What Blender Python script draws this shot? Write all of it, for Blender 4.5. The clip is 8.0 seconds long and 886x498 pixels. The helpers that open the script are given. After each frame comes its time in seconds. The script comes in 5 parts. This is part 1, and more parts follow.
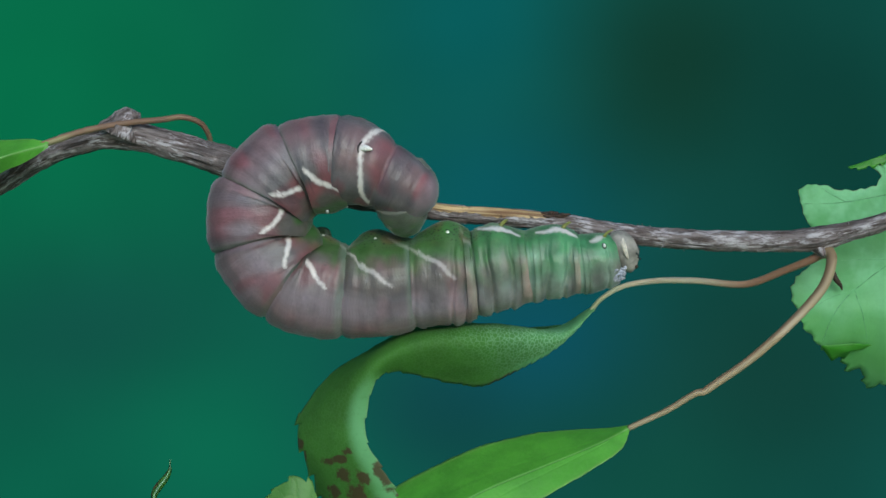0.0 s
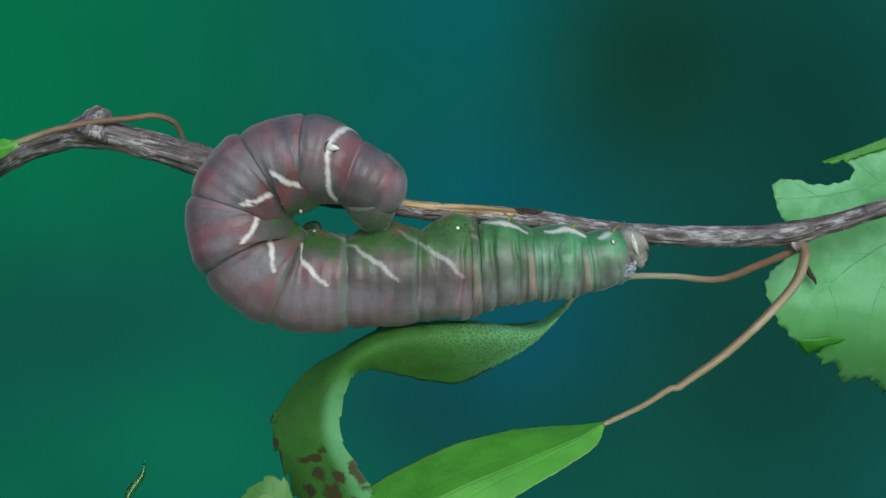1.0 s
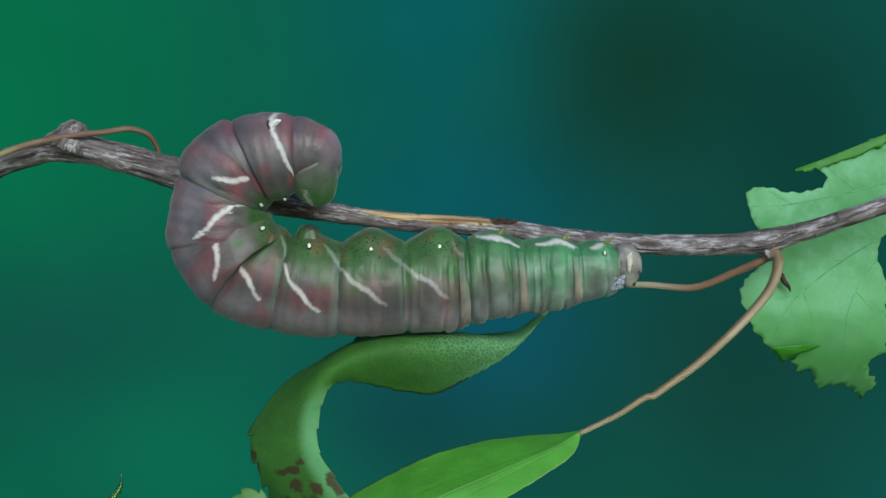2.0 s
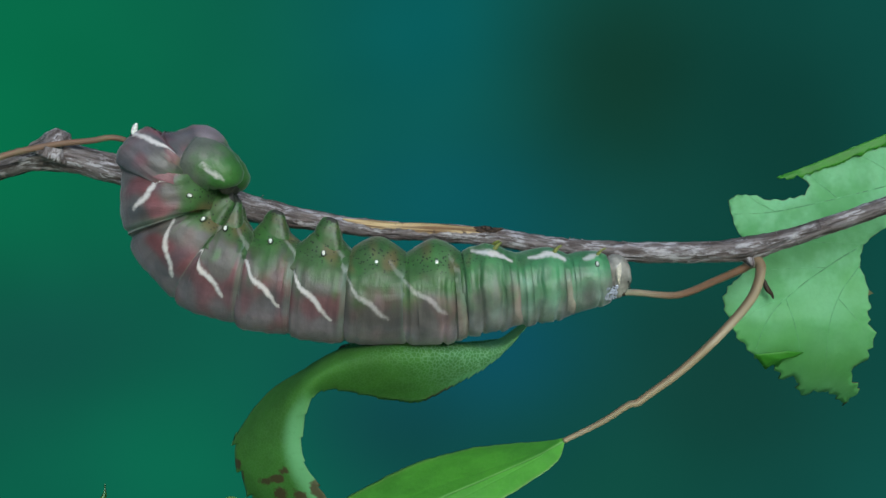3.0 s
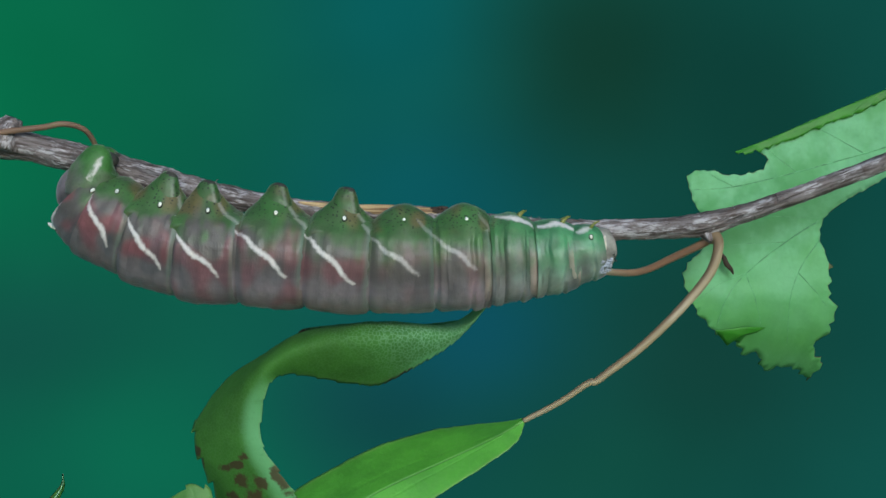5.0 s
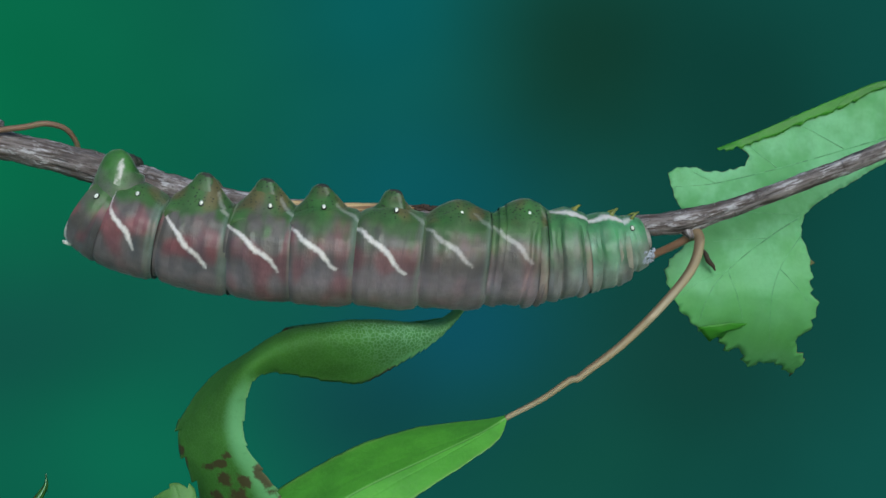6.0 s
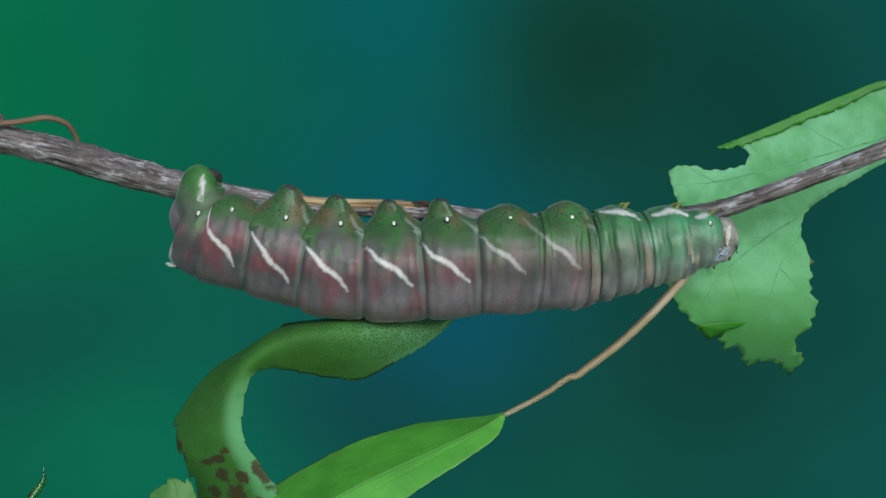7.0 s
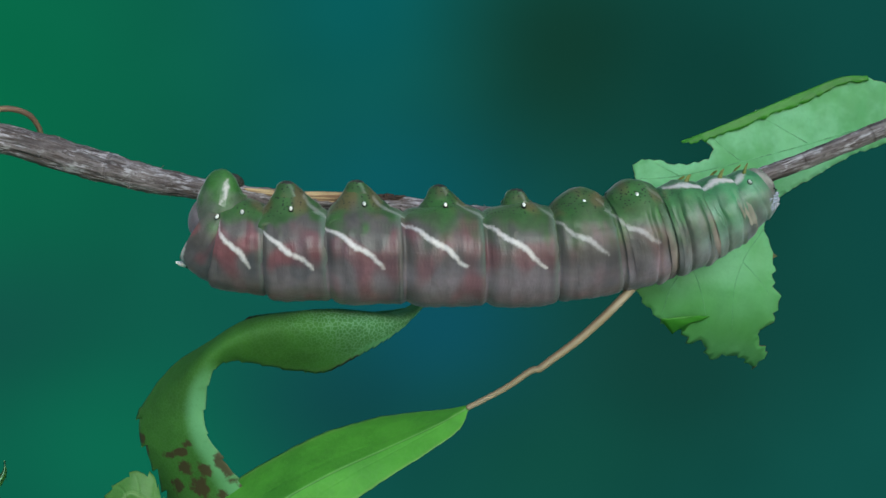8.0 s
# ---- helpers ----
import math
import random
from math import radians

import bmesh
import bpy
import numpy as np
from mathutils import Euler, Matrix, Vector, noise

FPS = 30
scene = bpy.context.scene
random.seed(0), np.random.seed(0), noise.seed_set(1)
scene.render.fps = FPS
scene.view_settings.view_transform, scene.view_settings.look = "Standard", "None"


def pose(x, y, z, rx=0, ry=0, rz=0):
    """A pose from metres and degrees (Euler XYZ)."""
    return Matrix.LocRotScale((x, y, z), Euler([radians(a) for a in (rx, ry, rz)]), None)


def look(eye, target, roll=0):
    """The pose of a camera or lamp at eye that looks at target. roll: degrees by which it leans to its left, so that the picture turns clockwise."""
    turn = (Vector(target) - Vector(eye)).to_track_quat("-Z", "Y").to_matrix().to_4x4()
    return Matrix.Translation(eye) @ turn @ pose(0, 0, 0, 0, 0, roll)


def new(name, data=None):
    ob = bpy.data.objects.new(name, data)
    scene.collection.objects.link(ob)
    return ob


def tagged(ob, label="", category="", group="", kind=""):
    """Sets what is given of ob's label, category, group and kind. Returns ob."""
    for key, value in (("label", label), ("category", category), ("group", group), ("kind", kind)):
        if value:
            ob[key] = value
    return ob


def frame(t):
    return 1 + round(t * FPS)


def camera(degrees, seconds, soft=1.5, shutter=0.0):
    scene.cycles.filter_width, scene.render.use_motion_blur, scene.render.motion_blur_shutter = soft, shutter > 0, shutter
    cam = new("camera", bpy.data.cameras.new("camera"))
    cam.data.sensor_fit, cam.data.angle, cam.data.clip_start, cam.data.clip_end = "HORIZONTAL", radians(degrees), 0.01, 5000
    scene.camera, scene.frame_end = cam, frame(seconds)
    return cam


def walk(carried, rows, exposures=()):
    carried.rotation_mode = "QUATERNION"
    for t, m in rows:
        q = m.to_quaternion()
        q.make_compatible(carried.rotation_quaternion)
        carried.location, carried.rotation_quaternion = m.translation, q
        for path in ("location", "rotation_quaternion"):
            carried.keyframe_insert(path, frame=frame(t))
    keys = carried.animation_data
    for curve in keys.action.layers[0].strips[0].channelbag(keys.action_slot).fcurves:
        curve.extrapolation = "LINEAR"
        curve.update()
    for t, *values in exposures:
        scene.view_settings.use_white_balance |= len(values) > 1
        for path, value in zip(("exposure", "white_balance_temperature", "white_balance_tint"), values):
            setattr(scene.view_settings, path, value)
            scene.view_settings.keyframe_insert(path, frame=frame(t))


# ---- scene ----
cam = camera(42.8, 8.0, soft=1.5)

PATH = [
    (0.0, pose(0.00212, -0.15912, 0.00052, 90.51, -0.03, -0.22)),
    (0.5, pose(0.00333, -0.15877, 0.00139, 90.20, 0.32, -0.42)),
    (1.0, pose(0.00381, -0.15862, 0.00074, 90.29, 0.39, -0.93)),
    (1.5, pose(0.00438, -0.15851, 0.00099, 90.21, 0.47, -0.84)),
    (2.0, pose(0.00565, -0.15901, 0.00106, 90.70, 0.91, -1.49)),
    (3.5, pose(0.00690, -0.15940, 0.00133, 91.08, 1.05, -1.99)),
    (4.0, pose(0.00757, -0.15960, 0.00175, 90.62, 1.14, -2.12)),
    (4.5, pose(0.00900, -0.15848, 0.00079, 90.54, 1.61, -2.34)),
    (5.0, pose(0.01108, -0.15811, 0.00026, 90.37, 2.12, -2.51)),
    (6.5, pose(0.01283, -0.15847, 0.00040, 90.18, 2.42, -2.82)),
    (7.0, pose(0.01276, -0.15828, -0.00045, 90.31, 2.04, -2.82)),
    (7.5, pose(0.01333, -0.15887, -0.00000, 90.21, 1.93, -3.60)),
    (8.0, pose(0.01515, -0.15839, -0.00078, 90.02, 1.86, -3.77)),
]
walk(cam, PATH)

# ---- light ----
world = bpy.data.worlds.new("sky")
world.use_nodes = True
scene.world = world
wn, wl = world.node_tree.nodes, world.node_tree.links
sky = wn.new("ShaderNodeTexSky")
sky.sky_type, sky.sun_disc = "NISHITA", False
sky.sun_elevation, sky.sun_rotation = radians(28), radians(165)
wn["Background"].inputs[1].default_value = 0.15
wl.new(sky.outputs[0], wn["Background"].inputs[0])

sun = new("sun", bpy.data.lights.new("sun", "SUN"))
sun.data.energy, sun.data.angle, sun.data.color = 1.5, radians(25), (0.845, 1.0, 0.98)
sun.matrix_world = look((0.22, -0.88, 0.38), (0, 0, 0))
scene.view_settings.exposure = 0.0

MM = 0.001


# ---- small helpers ----
def catmull(pts, n):
    """n + 1 points at even steps of the parameter on a smooth curve through pts."""
    p = [Vector(q) for q in pts]
    p = [p[0] * 2 - p[1]] + p + [p[-1] * 2 - p[-2]]
    res = []
    for k in range(n + 1):
        s = k / n * (len(p) - 3)
        i = min(int(s), len(p) - 4)
        f = s - i
        a, b, c, d = p[i:i + 4]
        res.append(0.5 * ((2 * b) + (c - a) * f + (2 * a - 5 * b + 4 * c - d) * f * f + (3 * b - a - 3 * c + d) * f ** 3))
    return res


def smooth(a, b, x):
    f = min(1.0, max(0.0, (x - a) / (b - a)))
    return f * f * (3 - 2 * f)


def part(name, bm, material, parent, label=""):
    """Links a bmesh as one mesh object under a thing or a part."""
    me = bpy.data.meshes.new(name)
    bmesh.ops.recalc_face_normals(bm, faces=bm.faces)
    bm.to_mesh(me)
    bm.free()
    for poly in me.polygons:
        poly.use_smooth = True
    for m in (material if isinstance(material, (list, tuple)) else [material]):
        me.materials.append(m)
    ob = new(name, me)
    ob.parent = parent
    if label:
        tagged(ob, label)
    return ob


def tube(bm, pts, radii, sides=14, wobble=0.0, grain=1.0, cap=True):
    """A tube along points (metres), with a radius at each; wobble makes it uneven."""
    rings = []
    up = Vector((0.0, 0.3, 1.0)).normalized()
    lay = bm.verts.layers.float_vector.get("grain") or bm.verts.layers.float_vector.new("grain")
    run = 0.0
    for i, p in enumerate(pts):
        run += (p - pts[i - 1]).length if i else 0.0
        d = (pts[min(i + 1, len(pts) - 1)] - pts[max(i - 1, 0)]).normalized()
        side = d.cross(up).normalized()
        nrm = side.cross(d).normalized()
        ring = []
        for k in range(sides):
            a = 2 * math.pi * k / sides
            way = side * math.cos(a) + nrm * math.sin(a)
            r = radii[i]
            if wobble:
                q = p + way * r
                r *= 1 + wobble * (noise.noise(q * 420 * grain) + 0.6 * noise.noise(q * 1300 * grain))
            v = bm.verts.new(p + way * r)
            v[lay] = (run, radii[i] * math.cos(a), radii[i] * math.sin(a))
            ring.append(v)
        rings.append(ring)
    for a, b in zip(rings, rings[1:]):
        for k in range(sides):
            bm.faces.new((a[k], a[(k + 1) % sides], b[(k + 1) % sides], b[k]))
    if cap:
        bm.faces.new(rings[0][::-1])
        bm.faces.new(rings[-1])
    return rings


# ---- materials ----
class Nodes:
    """A node material with short calls."""

    def __init__(self, name):
        self.mat = bpy.data.materials.new(name)
        self.mat.use_nodes = True
        self.n, self.l = self.mat.node_tree.nodes, self.mat.node_tree.links
        self.bsdf = self.n["Principled BSDF"]

    def put(self, socket, value):
        if isinstance(value, bpy.types.NodeSocket):
            self.l.new(value, socket)
        elif isinstance(value, (tuple, list)) and len(value) == 3 and socket.type == "RGBA":
            socket.default_value = (*value, 1)
        else:
            socket.default_value = value

    def math(self, op, a, b=0.0, c=0.0, clamp=False):
        m = self.n.new("ShaderNodeMath")
        m.operation, m.use_clamp = op, clamp
        for s, v in zip(m.inputs, (a, b, c)):
            self.put(s, v)
        return m.outputs[0]

    def ramp(self, x, a, b, lo=0.0, hi=1.0):
        m = self.n.new("ShaderNodeMapRange")
        m.interpolation_type = "SMOOTHSTEP"
        for s, v in zip(m.inputs, (x, a, b, lo, hi)):
            self.put(s, v)
        return m.outputs[0]

    def mix(self, f, a, b, kind="MIX"):
        m = self.n.new("ShaderNodeMix")
        m.data_type, m.blend_type = "RGBA", kind
        self.put(m.inputs[0], f), self.put(m.inputs[6], a), self.put(m.inputs[7], b)
        return m.outputs[2]

    def coord(self, which="Object", scale=None):
        out = self.n.new("ShaderNodeTexCoord").outputs[which]
        if scale:
            mp = self.n.new("ShaderNodeMapping")
            self.l.new(out, mp.inputs[0])
            mp.inputs["Scale"].default_value = scale
            out = mp.outputs[0]
        return out

    def grain(self, scale):
        mp = self.n.new("ShaderNodeMapping")
        self.l.new(self.attr("grain", "Vector"), mp.inputs[0])
        mp.inputs["Scale"].default_value = scale
        return mp.outputs[0]

    def noise(self, vec, scale, detail=3.0, rough=0.55, colour=False):
        m = self.n.new("ShaderNodeTexNoise")
        self.l.new(vec, m.inputs["Vector"])
        m.inputs["Scale"].default_value, m.inputs["Detail"].default_value, m.inputs["Roughness"].default_value = scale, detail, rough
        return m.outputs["Color" if colour else "Fac"]

    def cells(self, vec, scale, feature="F1", out="Distance"):
        m = self.n.new("ShaderNodeTexVoronoi")
        m.feature = feature
        self.l.new(vec, m.inputs["Vector"])
        m.inputs["Scale"].default_value = scale
        return m.outputs[out]

    def attr(self, name, out="Fac"):
        m = self.n.new("ShaderNodeAttribute")
        m.attribute_name = name
        return m.outputs[out]

    def bump(self, height, strength, dist):
        m = self.n.new("ShaderNodeBump")
        self.put(m.inputs["Height"], height)
        m.inputs["Strength"].default_value, m.inputs["Distance"].default_value = strength, dist
        self.l.new(m.outputs[0], self.bsdf.inputs["Normal"])
        return m

    def done(self, colour, rough, **more):
        self.put(self.bsdf.inputs["Base Color"], colour)
        self.put(self.bsdf.inputs["Roughness"], rough)
        for k, v in more.items():
            self.put(self.bsdf.inputs[k.replace("_", " ")], v)
        return self.mat


def backdrop_material():
    """Glowing sheet for far greenery, thrown wholly out of focus: its light and dark painted as wide soft fields of
    green and teal.
    """
    m = Nodes("glowing_greenery")
    sep = m.n.new("ShaderNodeSeparateXYZ")
    m.l.new(m.coord("Object"), sep.inputs[0])
    x, z = sep.outputs[0], sep.outputs[2]
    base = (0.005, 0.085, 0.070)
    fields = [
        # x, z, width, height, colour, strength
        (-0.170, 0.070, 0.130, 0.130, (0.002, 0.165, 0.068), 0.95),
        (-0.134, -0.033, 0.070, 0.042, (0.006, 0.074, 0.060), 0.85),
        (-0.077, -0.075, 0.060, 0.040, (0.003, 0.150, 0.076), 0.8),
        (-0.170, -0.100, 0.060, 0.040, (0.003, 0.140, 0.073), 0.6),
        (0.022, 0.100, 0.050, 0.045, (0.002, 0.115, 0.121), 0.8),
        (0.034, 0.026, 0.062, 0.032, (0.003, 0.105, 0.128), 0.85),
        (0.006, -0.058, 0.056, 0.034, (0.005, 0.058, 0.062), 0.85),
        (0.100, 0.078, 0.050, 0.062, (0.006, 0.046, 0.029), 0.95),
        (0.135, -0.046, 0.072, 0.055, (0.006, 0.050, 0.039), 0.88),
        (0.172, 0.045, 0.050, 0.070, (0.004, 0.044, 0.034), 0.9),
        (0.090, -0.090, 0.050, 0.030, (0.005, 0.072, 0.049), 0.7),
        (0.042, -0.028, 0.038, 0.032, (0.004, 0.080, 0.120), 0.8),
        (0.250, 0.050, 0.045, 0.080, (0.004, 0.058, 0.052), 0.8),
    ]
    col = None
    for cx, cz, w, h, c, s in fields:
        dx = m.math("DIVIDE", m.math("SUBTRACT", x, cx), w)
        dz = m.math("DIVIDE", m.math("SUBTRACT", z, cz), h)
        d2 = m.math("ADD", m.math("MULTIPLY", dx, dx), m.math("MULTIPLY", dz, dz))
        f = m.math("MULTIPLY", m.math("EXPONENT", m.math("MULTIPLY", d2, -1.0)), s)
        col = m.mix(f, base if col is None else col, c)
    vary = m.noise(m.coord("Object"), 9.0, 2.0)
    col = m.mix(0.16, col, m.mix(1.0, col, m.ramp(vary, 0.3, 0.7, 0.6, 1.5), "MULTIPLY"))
    m.n.remove(m.bsdf)
    # the sheet gives off its own light; no lamp lights these fields
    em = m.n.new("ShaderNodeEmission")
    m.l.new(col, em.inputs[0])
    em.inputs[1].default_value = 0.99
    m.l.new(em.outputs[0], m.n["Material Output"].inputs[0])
    return m.mat


def bark_material():
    """Dark brown cracked bark under flaking pale grey skin, with darker scars across it."""
    m = Nodes("grey_brown_bark")
    o = m.coord("Object")
    streak = m.noise(m.grain((150, 1500, 1500)), 1.0, 5.0, 0.62)
    hair = m.noise(m.grain((420, 2600, 2600)), 1.0, 4.0, 0.65)
    patch = m.noise(m.grain((260, 760, 760)), 1.0, 3.0, 0.6)
    fine = m.noise(m.grain((1400, 2600, 2600)), 1.0, 3.0, 0.6)
    col = m.mix(m.ramp(streak, 0.38, 0.64), (0.070, 0.049, 0.045), (0.215, 0.180, 0.182))
    flake = m.math("MULTIPLY", m.ramp(hair, 0.44, 0.56), m.ramp(patch, 0.44, 0.60, 0.10, 0.85))
    col = m.mix(flake, col, (0.54, 0.51, 0.55))
    col = m.mix(m.ramp(fine, 0.56, 0.72, 0, 0.6), col, (0.036, 0.024, 0.022))
    crack = m.ramp(m.noise(m.grain((55, 1000, 1000)), 1.0, 2.0), 0.40, 0.47, 1.0, 0.0)
    crack = m.math("MULTIPLY", crack, m.ramp(m.noise(o, 180, 2.0), 0.40, 0.58))
    scar = m.ramp(m.noise(m.grain((520, 70, 70)), 1.0, 1.0), 0.66, 0.72)
    crack = m.math("MAXIMUM", crack, m.math("MULTIPLY", scar, 0.6))
    col = m.mix(m.math("MULTIPLY", crack, 0.7), col, (0.030, 0.020, 0.018))
    h = m.math("ADD", streak, m.math("MULTIPLY", m.math("ADD", fine, hair), 0.45))
    h = m.math("SUBTRACT", h, m.math("MULTIPLY", crack, 0.8))
    m.bump(h, 0.9, 0.0004)
    return m.done(col, 0.78)


def peeled_material():
    m = Nodes("peeled_wood")
    streak = m.noise(m.grain((70, 2400, 2400)), 1.0, 4.0, 0.6)
    col = m.mix(m.ramp(streak, 0.40, 0.62), (0.17, 0.080, 0.030), (0.64, 0.47, 0.25))
    col = m.mix(m.ramp(m.noise(m.coord("Object"), 900, 3.0), 0.6, 0.75), col, (0.10, 0.05, 0.025))
    m.bump(streak, 0.6, 0.0003)
    return m.done(col, 0.55)


def stalk_material(name, a, b, c):
    """Petiole: browner along its upper side, with fine fibres."""
    m = Nodes(name)
    o = m.coord("Object")
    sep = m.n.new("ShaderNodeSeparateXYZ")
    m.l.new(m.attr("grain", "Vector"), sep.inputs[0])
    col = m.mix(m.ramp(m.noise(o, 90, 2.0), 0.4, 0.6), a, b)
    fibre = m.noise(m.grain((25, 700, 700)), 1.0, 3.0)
    topside = m.math("ADD", sep.outputs[2], m.math("MULTIPLY", m.math("SUBTRACT", fibre, 0.5), 0.0004))
    col = m.mix(m.ramp(topside, -0.0001, 0.0004, 0, 0.85), col, c)
    col = m.mix(m.ramp(fibre, 0.48, 0.75, 0, 0.4), col, c)
    m.bump(m.noise(m.grain((90, 900, 900)), 1.0, 2.0), 0.25, 0.0002)
    return m.done(col, 0.6)


def leaf_material(name, light, dark, vein, brown=0.0, gloss=0.45, net=900, rim=(0.16, 0.12, 0.05), wan=(0.17, 0.50, 0.22), spots=0.0):
    """Leaf: a net of small veins, soft blotches, browned spots; some light passes through."""
    m = Nodes(name)
    o = m.coord("Object")
    blot = m.noise(o, 110, 4.0, 0.62)
    col = m.mix(m.ramp(blot, 0.34, 0.62), dark, light)
    cell = m.cells(o, net, "DISTANCE_TO_EDGE")
    line = m.ramp(cell, 0.02, 0.13, 1.0, 0.0)
    col = m.mix(m.math("MULTIPLY", line, m.attr("net")), col, vein)
    rib = m.attr("rib")
    col = m.mix(m.ramp(rib, 0.25, 0.9, 0.0, 0.8), col, vein)
    edge = m.attr("edge")
    col = m.mix(m.attr("wan"), col, wan)
    col = m.mix(m.ramp(m.noise(o, 700, 4.0, 0.7), 0.5, 0.75, 0, 0.28), col, dark)
    speck = m.ramp(m.cells(o, 190), 0.04, 0.10, 0.75, 0.0)
    col = m.mix(m.math("MULTIPLY", speck, m.math("MULTIPLY", m.ramp(m.noise(o, 60, 1.0), 0.5, 0.6), spots)), col, (0.16, 0.13, 0.05))
    burnt = m.ramp(m.math("ADD", m.attr("burn"), m.math("MULTIPLY", m.math("SUBTRACT", m.noise(o, 420, 4.0, 0.65), 0.5), 2.2)), 0.42, 0.78)
    burnt = m.math("MULTIPLY", burnt, m.ramp(m.attr("burn"), 0.02, 0.15))
    col = m.mix(m.math("MULTIPLY", burnt, 0.9), col, (0.075, 0.040, 0.020))
    col = m.mix(m.math("MULTIPLY", m.ramp(edge, 0.90, 1.0), brown), col, rim)
    h = m.math("SUBTRACT", m.math("MULTIPLY", m.math("MULTIPLY", cell, 1.0), m.attr("net")), m.math("MULTIPLY", rib, 0.8))
    h = m.math("ADD", h, m.math("MULTIPLY", m.noise(o, 1500, 3.0), 0.35))
    m.bump(h, 0.5, 0.0003)
    m.done(col, gloss)
    tr = m.n.new("ShaderNodeBsdfTranslucent")
    m.l.new(col, tr.inputs[0])
    mx = m.n.new("ShaderNodeMixShader")
    mx.inputs[0].default_value = 0.25
    m.l.new(m.bsdf.outputs[0], mx.inputs[1]), m.l.new(tr.outputs[0], mx.inputs[2])
    m.l.new(mx.outputs[0], m.n["Material Output"].inputs[0])
    return m.mat


def skin_material():
    """Caterpillar skin: pigment and painted-in highlights laid down along the body, white side stripes, black specks on
    the belly side.
    """
    m = Nodes("caterpillar_skin")
    o = m.coord("Object")
    pig = m.attr("pigment", "Color")
    mott = m.noise(o, 330, 4.0, 0.6)
    col = m.mix(0.55, pig, m.mix(1.0, pig, m.ramp(mott, 0.28, 0.72, 0.6, 1.4), "MULTIPLY"))
    dots = m.ramp(m.cells(o, 1900), 0.20, 0.31, 1.0, 0.0)
    col = m.mix(m.math("MULTIPLY", dots, m.attr("speck")), col, (0.012, 0.018, 0.010))
    wav = m.math("MULTIPLY", m.math("SUBTRACT", m.noise(o, 1600, 2.0), 0.5), 0.5)
    d = m.math("ADD", m.attr("stripe_d"), wav)
    white = m.math("MULTIPLY", m.ramp(d, 0.08, 0.60, 1.0, 0.0), m.attr("stripe_w"))
    col = m.mix(m.math("MINIMUM", white, 1.0), col, (0.66, 0.62, 0.62))
    fine = m.noise(m.coord("Object", (2600, 900, 900)), 1.0, 3.0)
    m.bump(m.math("ADD", m.math("MULTIPLY", fine, 0.8), m.math("MULTIPLY", m.noise(o, 1500, 3.0), 0.9)), 0.24, 0.0003)
    m.bsdf.inputs["Sheen Weight"].default_value = 0.30
    m.bsdf.inputs["Sheen Roughness"].default_value = 0.35
    m.bsdf.inputs["Sheen Tint"].default_value = (0.85, 0.85, 1.0, 1)
    m.bsdf.inputs["Subsurface Weight"].default_value = 0.15
    m.bsdf.inputs["Subsurface Radius"].default_value = (0.0012, 0.0008, 0.0006)
    m.bsdf.inputs["Subsurface Scale"].default_value = 0.5
    return m.done(col, m.ramp(mott, 0.3, 0.7, 0.36, 0.52))


def plain_material(name, colour, rough, scale=1500, depth=0.4):
    m = Nodes(name)
    o = m.coord("Object")
    v = m.noise(o, scale, 3.0)
    col = m.mix(0.6, colour, m.mix(1.0, colour, m.ramp(v, 0.3, 0.7, 0.5, 1.5), "MULTIPLY"))
    m.bump(v, depth, 0.0002)
    return m.done(col, rough)


BARK, PEELED = bark_material(), peeled_material()
SKIN = skin_material()
def pale_petiole_material():
    m = Nodes("pale_petiole")
    o = m.coord("Object")
    sep = m.n.new("ShaderNodeSeparateXYZ")
    m.l.new(o, sep.inputs[0])
    col = m.mix(m.ramp(sep.outputs[0], 0.020, 0.032), (0.36, 0.50, 0.27), (0.50, 0.47, 0.34))
    col = m.mix(m.ramp(sep.outputs[0], 0.036, 0.047), col, (0.28, 0.15, 0.095))
    fibre = m.noise(m.grain((110, 1500, 1500)), 1.0, 3.0)
    col = m.mix(m.ramp(fibre, 0.5, 0.75, 0, 0.5), col, (0.36, 0.24, 0.14))
    return m.done(col, 0.45)


STALK_PALE = pale_petiole_material()
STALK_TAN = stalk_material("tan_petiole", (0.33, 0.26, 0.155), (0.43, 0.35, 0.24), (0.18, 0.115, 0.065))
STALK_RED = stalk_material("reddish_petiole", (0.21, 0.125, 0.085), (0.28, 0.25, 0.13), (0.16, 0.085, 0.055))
LEAF_DARK = leaf_material("curled_leaf_skin", (0.056, 0.225, 0.026), (0.038, 0.160, 0.016), (0.40, 0.72, 0.50), 0.12, 0.75, 1750, (0.30, 0.40, 0.20))
LEAF_BRIGHT = leaf_material("low_leaf_skin", (0.125, 0.50, 0.055), (0.085, 0.37, 0.040), (0.24, 0.52, 0.16), 0.3, 0.4, 700, (0.36, 0.46, 0.20))
LEAF_PALE = leaf_material("leaf_underside", (0.230, 0.62, 0.325), (0.125, 0.45, 0.165), (0.15, 0.46, 0.22), 0.9, 0.6, 800, wan=(0.115, 0.43, 0.105), spots=1.0)
LEAF_YOUNG = leaf_material("young_leaf_skin", (0.095, 0.29, 0.055), (0.070, 0.22, 0.040), (0.17, 0.36, 0.11), 0.2, 0.5, 1500)
LEAF_TOP = leaf_material("leaf_upper_side", (0.046, 0.30, 0.020), (0.036, 0.23, 0.016), (0.20, 0.45, 0.15), 0.1, 0.5)
SPIRACLE_WHITE = plain_material("spiracle_white", (0.86, 0.85, 0.82), 0.35, 3000, 0.1)
TORN = plain_material("torn_bark_dark", (0.045, 0.024, 0.015), 0.7, 1800, 0.8)
